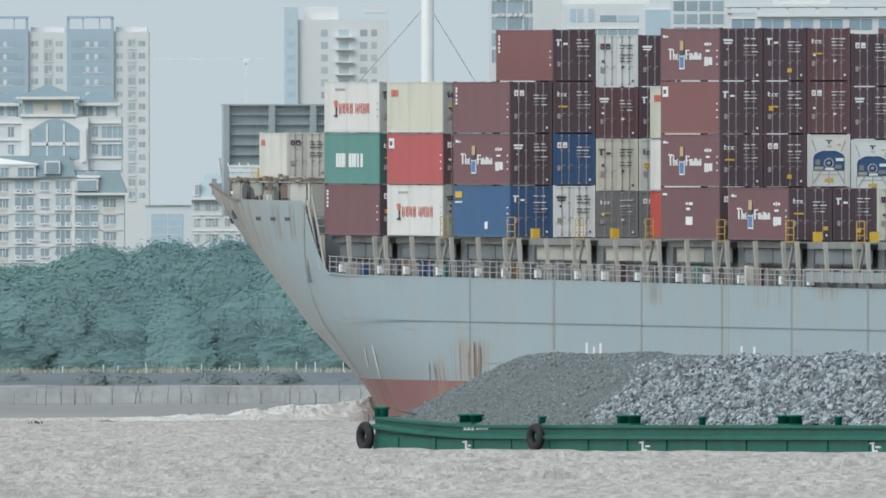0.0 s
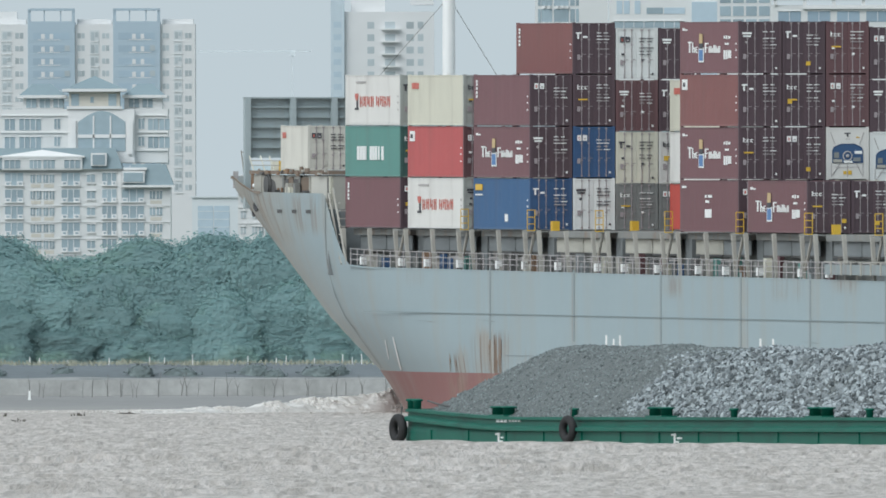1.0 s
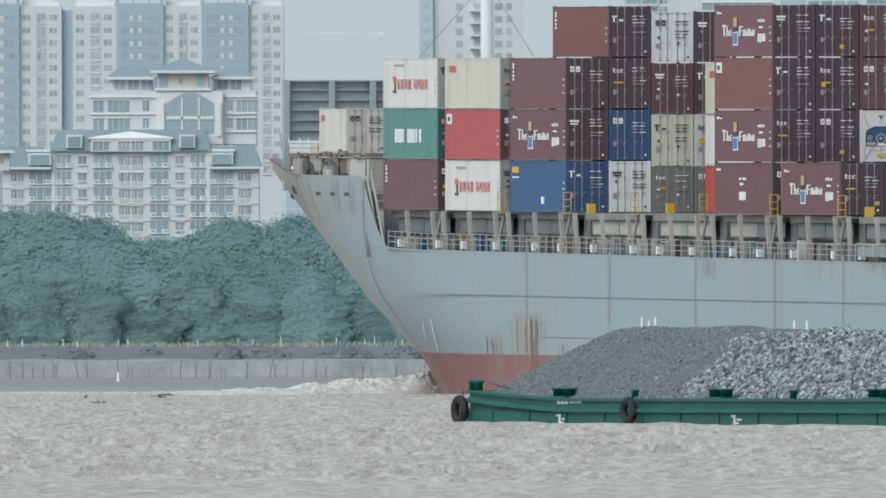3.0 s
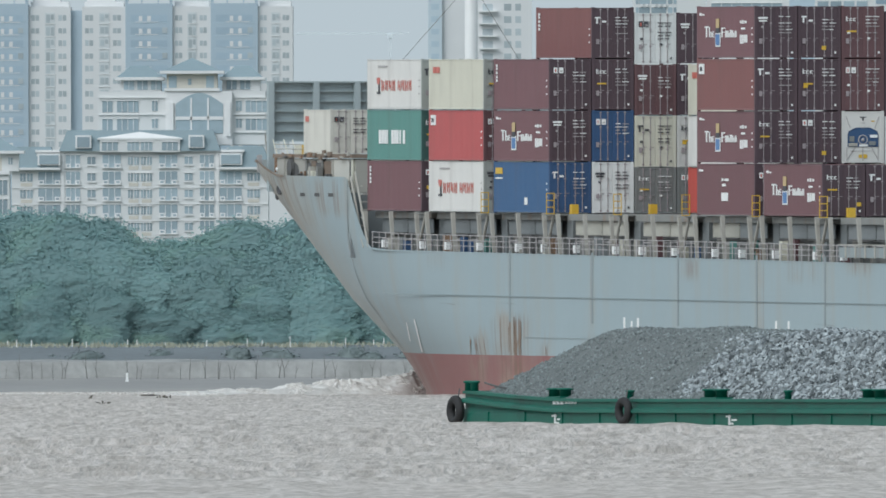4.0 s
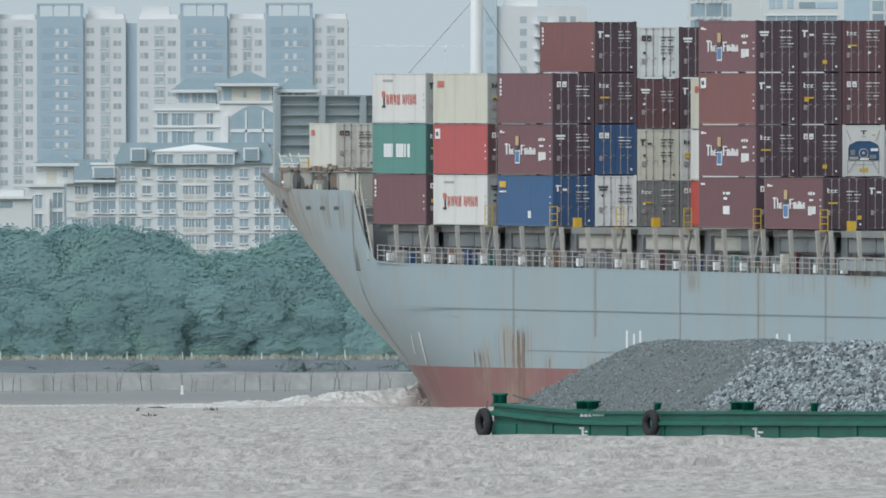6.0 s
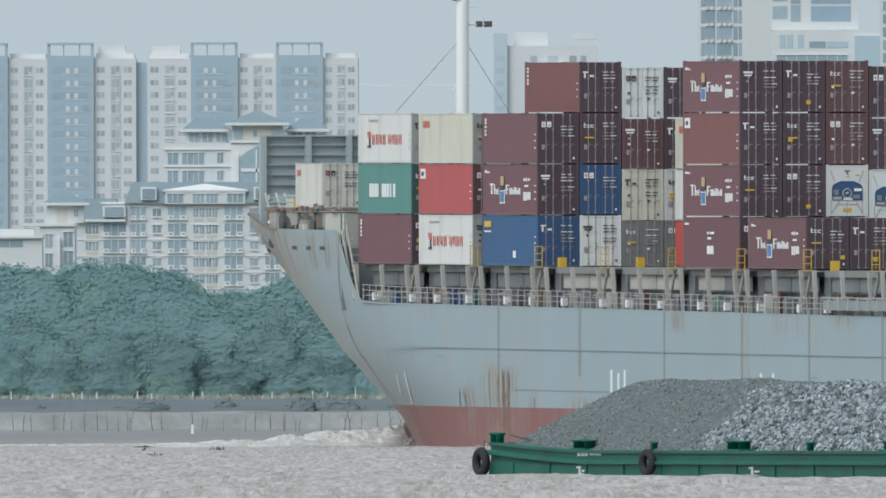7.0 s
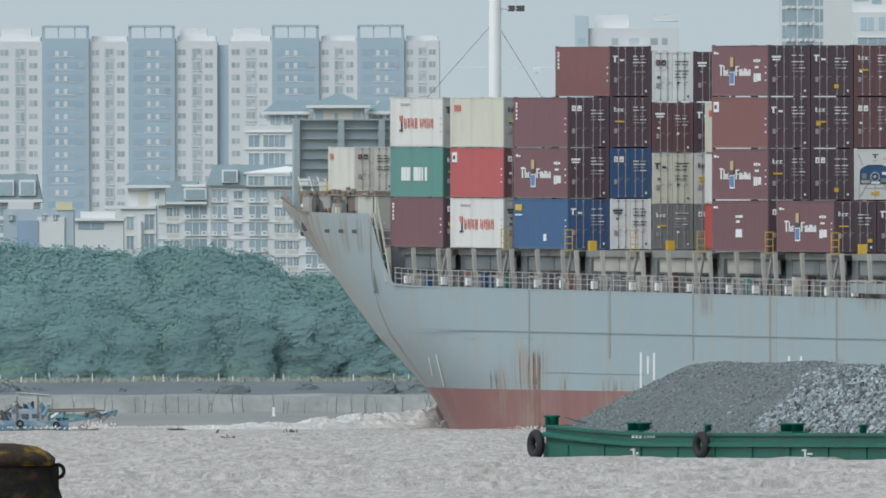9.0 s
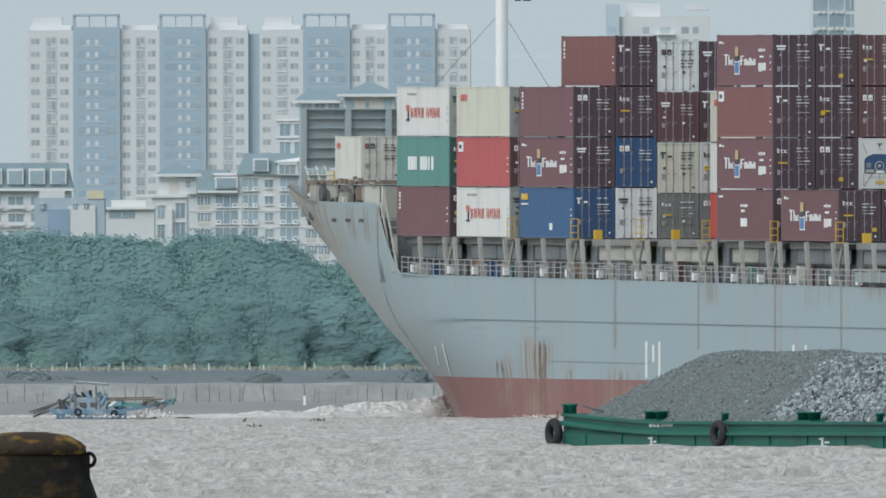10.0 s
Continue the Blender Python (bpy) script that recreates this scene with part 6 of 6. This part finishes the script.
# ---- mooring buoy near the quay ----
BUOY = mat("rusty_black_steel", (0.013, 0.012, 0.010), 0.85, vary=0.5, scale=2.5, fine=14, bump=0.8, bump_scale=14, stain=(0.16, 0.09, 0.02), stain_amount=0.4, stain_scale=(3.2, 3.2, 4.5), spec=0.15)
BUOYTOP = mat("rusted_rim_steel", (0.035, 0.024, 0.016), 0.8, vary=0.5, scale=3, fine=16, bump=0.8, bump_scale=16, stain=(0.48, 0.27, 0.02), stain_amount=0.8, stain_scale=(3, 3, 8), spec=0.2)
BD = 330.0


def buoy():
    k = BD / F
    cx, top = (-521 - 784) * k, EYE - 115 * k
    ob = thing("mooring_buoy", "rusty black steel mooring buoy with a worn yellow rim", "buoy", pose(cx, BD, 0))
    r = 100 * k
    part("body", Shape().lathe([(r + 0.45, -0.8), (r + 0.38, 0.0), (r + 0.12, top - 0.58), (r + 0.04, top - 0.36), (r + 0.0, top - 0.24), (r - 0.02, top - 0.16)], 40), BUOY, ob, smooth=True)
    part("rim", Shape().lathe([(r - 0.03, top - 0.2), (r + 0.015, top - 0.185), (r + 0.02, top - 0.13), (r - 0.03, top - 0.085), (r * 0.72, top - 0.03), (r * 0.3, top), (0.01, top)], 40), BUOYTOP, ob, "rusted cap with yellow paint remains", smooth=True)
    part("shackle", Shape().ring((r + 0.04, -0.1, top - 0.24), (0.25, 1, 0), 0.055, 0.017, 18, 8), BUOY, ob)
    part("lug", Shape().box(r - 0.06, r + 0.05, -0.16, -0.04, top - 0.42, top - 0.2), BUOY, ob)


buoy()

# ---- fishing boat ----
# worn blue, lightened so that haze is part of its colour
BOATB = mat("worn_hazed_blue_boat_paint", (0.18, 0.30, 0.41), 0.55, vary=0.25, scale=0.8, fine=6, stain=(0.5, 0.52, 0.52), stain_amount=0.9, stain_scale=(1.6, 1.2, 2.2))
BOATW = mat("worn_white_boat_paint", (0.60, 0.61, 0.60), 0.6, vary=0.2, scale=1.5, fine=7, stain=(0.25, 0.27, 0.28), stain_amount=0.7, stain_scale=(2, 2, 2))
BOATG = mat("grey_blue_boat_paint", (0.30, 0.37, 0.43), 0.6, vary=0.3, scale=1.5, fine=7, stain=(0.10, 0.12, 0.14), stain_amount=0.7, stain_scale=(2.5, 2.5, 2.5))
BOATT = mat("weathered_boat_timber", (0.20, 0.17, 0.14), 0.8, vary=0.35, scale=1, fine=8)
TARP = mat("faded_green_tarp", (0.10, 0.22, 0.20), 0.8, vary=0.3)


def boat_pose(t):
    d = 2230
    a = -370 - 48.0 * (10 - t)
    return pose((a - 784) / F * d, d, -0.12, 0, 0, -90)


def fishing_boat():
    ob = thing("fishing_boat", "small worn blue and white wooden fishing boat under way", "boat")
    rows = []
    for i in range(17):
        q = i / 16
        y = -3.7 + 7.2 * q
        w = 0.95 * (1 - max(0, (q - 0.6) / 0.4) ** 2.2) * (0.82 + 0.18 * min(1, q * 4))
        top = 0.38 + 0.72 * max(0, (q - 0.45) / 0.55) ** 2.0 + 0.1 * (1 - q)
        rake = 1.1 * max(0, (q - 0.7) / 0.3) ** 1.5 - 0.5 * max(0, (0.12 - q) / 0.12)
        rows.append([(-w, y, top), (-w * 0.94, y - rake * 0.45, top * 0.5), (-w * 0.7, y - rake, -0.2), (0, y - rake * 1.1, -0.3), (w * 0.7, y - rake, -0.2), (w * 0.94, y - rake * 0.45, top * 0.5), (w, y, top), (w * 0.85, y, top - 0.08), (0, y, top - 0.12), (-w * 0.85, y, top - 0.08), (-w, y, top)])
    part("boat_hull", Shape().grid(rows), BOATB, ob, "blue planked hull, paled by haze in its colour", smooth=False)
    for side in (-1, 1):
        part("bow_planking", Shape().grid([[(side * (abs(r[k][0]) + 0.025), r[k][1], r[k][2] - (0.14 if k == 0 else 0)) for k in (0, 1, 2)] for r in rows[10:17]]), BOATW, ob, "worn white bow planking")
    cab = part("cabin", Shape().box(-0.6, 0.6, -2.25, -0.75, 0.3, 1.15), BOATG, ob, "grey-blue cabin")
    slab("cabin_window", (0.6, 0.63, -1.9, -1.5, 0.6, 0.85), DARK, cab)
    slab("cabin_window", (0.6, 0.63, -1.3, -0.9, 0.6, 0.85), DARK, cab)
    for y in (-2.2, -1.0):
        for x in (-0.65, 0.6):
            slab("roof_post", (x, x + 0.06, y, y + 0.06, 0.4, 1.85), BOATT, cab)
    for i in range(3):
        part("roof_board", Shape().box(-0.8 + 0.55 * i, -0.3 + 0.55 * i, -2.4, -0.2 - 0.15 * i, 1.78 + 0.06 * i, 1.82 + 0.06 * i), BOATW if i != 1 else BOATG, cab, at=pose(0, 0, 0, -4.5, 0, 0))
    part("tarpaulin", Shape().grid([[(-0.7 + 1.4 * j / 6, -0.3 + 2.6 * i / 10, 0.6 + 0.3 * math.sin(3.14 * j / 6) * (1 - 0.05 * i) + 0.08 * noise.noise((i * 0.8, j * 0.9, 2))) for j in range(7)] for i in range(11)]), TARP, ob)
    part("net_heap", Shape().lathe([(0.5, 0.3), (0.45, 0.6), (0.28, 0.78), (0.02, 0.84)], 12, (0, 2.2, 0.2)), BOATT, ob)
    part("pole", Shape().tube((0.5, -0.4, 1.0), (0.4, 2.9, 1.05), 0.05, n=6), BOATT, ob)
    part("pole", Shape().tube((0.3, -0.6, 1.1), (0.2, 2.4, 1.15), 0.045, n=6), BOATT, ob)
    part("outboard_shaft", Shape().tube((0, -2.6, 0.8), (0.1, -4.6, 0.05), 0.07, n=6), BOATT, ob)
    part("outboard_engine", Shape().box(-0.25, 0.25, -3.1, -2.5, 0.5, 0.95), DARK, ob)
    part("tyre", Shape().ring((0.93, -2.0, 0.3), (1, 0, 0), 0.17, 0.06, 16, 8), RUBBER, ob)
    part("crate", Shape().box(-0.3, 0.3, 0.2, 0.8, 0.4, 0.78), WHITE, ob)
    rng = random.Random(9)
    for i in range(26):
        y, z = rng.uniform(-3.2, 3.0), rng.uniform(0.45, 0.6)
        s = rng.uniform(0.15, 0.4)
        x = rng.uniform(-0.6, 0.6)
        part("gear", Shape().tube((x, y, z), (x + rng.uniform(-0.2, 0.2), y + rng.uniform(-0.5, 0.5), z + s * 1.4), s * 0.5, s * 0.3, 6), rng.choice([BOATT, DARK, TARP, WHITE, BOATB, DARK]), ob)
    for i in range(3):
        part("net_pole", Shape().tube((0.6, -2.4 - 0.1 * i, 1.25 - 0.1 * i), (0.7, -4.4 - 0.2 * i, 0.15 + 0.08 * i), 0.05, n=6), DARK, ob)
    for i in range(22):
        y, x = rng.uniform(-2.5, -0.4), rng.uniform(-0.5, 0.66)
        z = rng.uniform(0.95, 1.35)
        part("net_roll", Shape().tube((x, y, z - 0.2), (x + rng.uniform(-0.2, 0.2), y + rng.uniform(-0.3, 0.3), z + rng.uniform(0.1, 0.35)), rng.uniform(0.06, 0.17), rng.uniform(0.04, 0.1), 7), rng.choice([DARK, BOATG, BOATW, BOATB, BOATT, DARK]), ob)
    for i in range(18):
        y, x = rng.uniform(1.2, 3.7), rng.uniform(-0.3, 0.5)
        z = 0.62 + 0.12 * (y - 1.2)
        part("bow_gear", Shape().tube((x, y, z - 0.15), (x + rng.uniform(-0.2, 0.2), y + rng.uniform(-0.3, 0.3), z + rng.uniform(0.0, 0.2)), rng.uniform(0.06, 0.15), rng.uniform(0.03, 0.09), 7), rng.choice([DARK, BOATW, BOATW, BOATB, TARP, BOATT]), ob)
    part("second_tyre", Shape().ring((0.97, 0.1, 0.22), (1, 0, 0), 0.15, 0.055, 16, 8), RUBBER, ob)
    spray = Shape()
    for i in range(260):
        y, x = (rng.gauss(2.3, 0.45), rng.uniform(0.3, 1.1)) if i < 170 else (rng.uniform(-3.6, 2.4), rng.uniform(0.8, 1.2))
        z = abs(rng.gauss(0, 0.2 if i < 170 else 0.06)) + 0.02
        r = rng.uniform(0.02, 0.06)
        spray.tube((x, y, z - r), (x + rng.uniform(-r, r), y + rng.uniform(-r, r), z + r), r, r * 0.4, 5)
    tagged(part("spray", spray, FOAM, ob), kind="stuff")
    part("bow_rail", Shape().tube((-0.5, 2.9, 0.95), (0.5, 2.9, 0.95), 0.05, n=6), WHITE, ob)
    return ob


boat = fishing_boat()

# ---- drifting scraps on the river ----
drift = []


def scraps():
    rng = random.Random(2)
    for a, d, n in ((-42, 1780, 2), (-70, 1950, 1), (62, 1960, 3)):
        ob = thing("floating_scrap", "small dark floating clump of water plants", "debris", group="floating scraps")
        s = Shape()
        for i in range(n * 4):
            x = rng.uniform(-0.14, 0.14) * n
            s.tube((x, 0, -0.02), (x + rng.uniform(-0.12, 0.12), rng.uniform(-0.1, 0.1), rng.uniform(0.04, 0.15)), 0.045, 0.01, 5)
        part("plant_clump", s, BARK, ob)
        drift.append((ob, pose((a - 784) / F * d, d, 0.05)))


scraps()


# ---- what moves ----
def motions():
    walk(ship, [(0, ship_pose(0)), (10, ship_pose(10))])
    for ob, m in cargo:
        walk(ob, [(0, ship_pose(0) @ m), (10, ship_pose(10) @ m)])
    level = [ship_pose(t) @ pose(0, 0, 0, -TRIM, 0, 0) for t in (0, 10)]
    walk(wave, [(0, level[0]), (10, level[1])])
    walk(barge, [(0, barge_pose(0)), (10, barge_pose(10))])
    for ob, m in freight:
        walk(ob, [(0, barge_pose(0) @ m), (10, barge_pose(10) @ m)])
    walk(boat, [(0, boat_pose(0)), (10, boat_pose(10))])
    slide = Matrix.Translation((-2.0, 0, 0))
    walk(river, [(0, pose(0, 0, 0)), (10, slide)])
    for ob, m in drift:
        walk(ob, [(0, m), (10, slide @ m)])


motions()
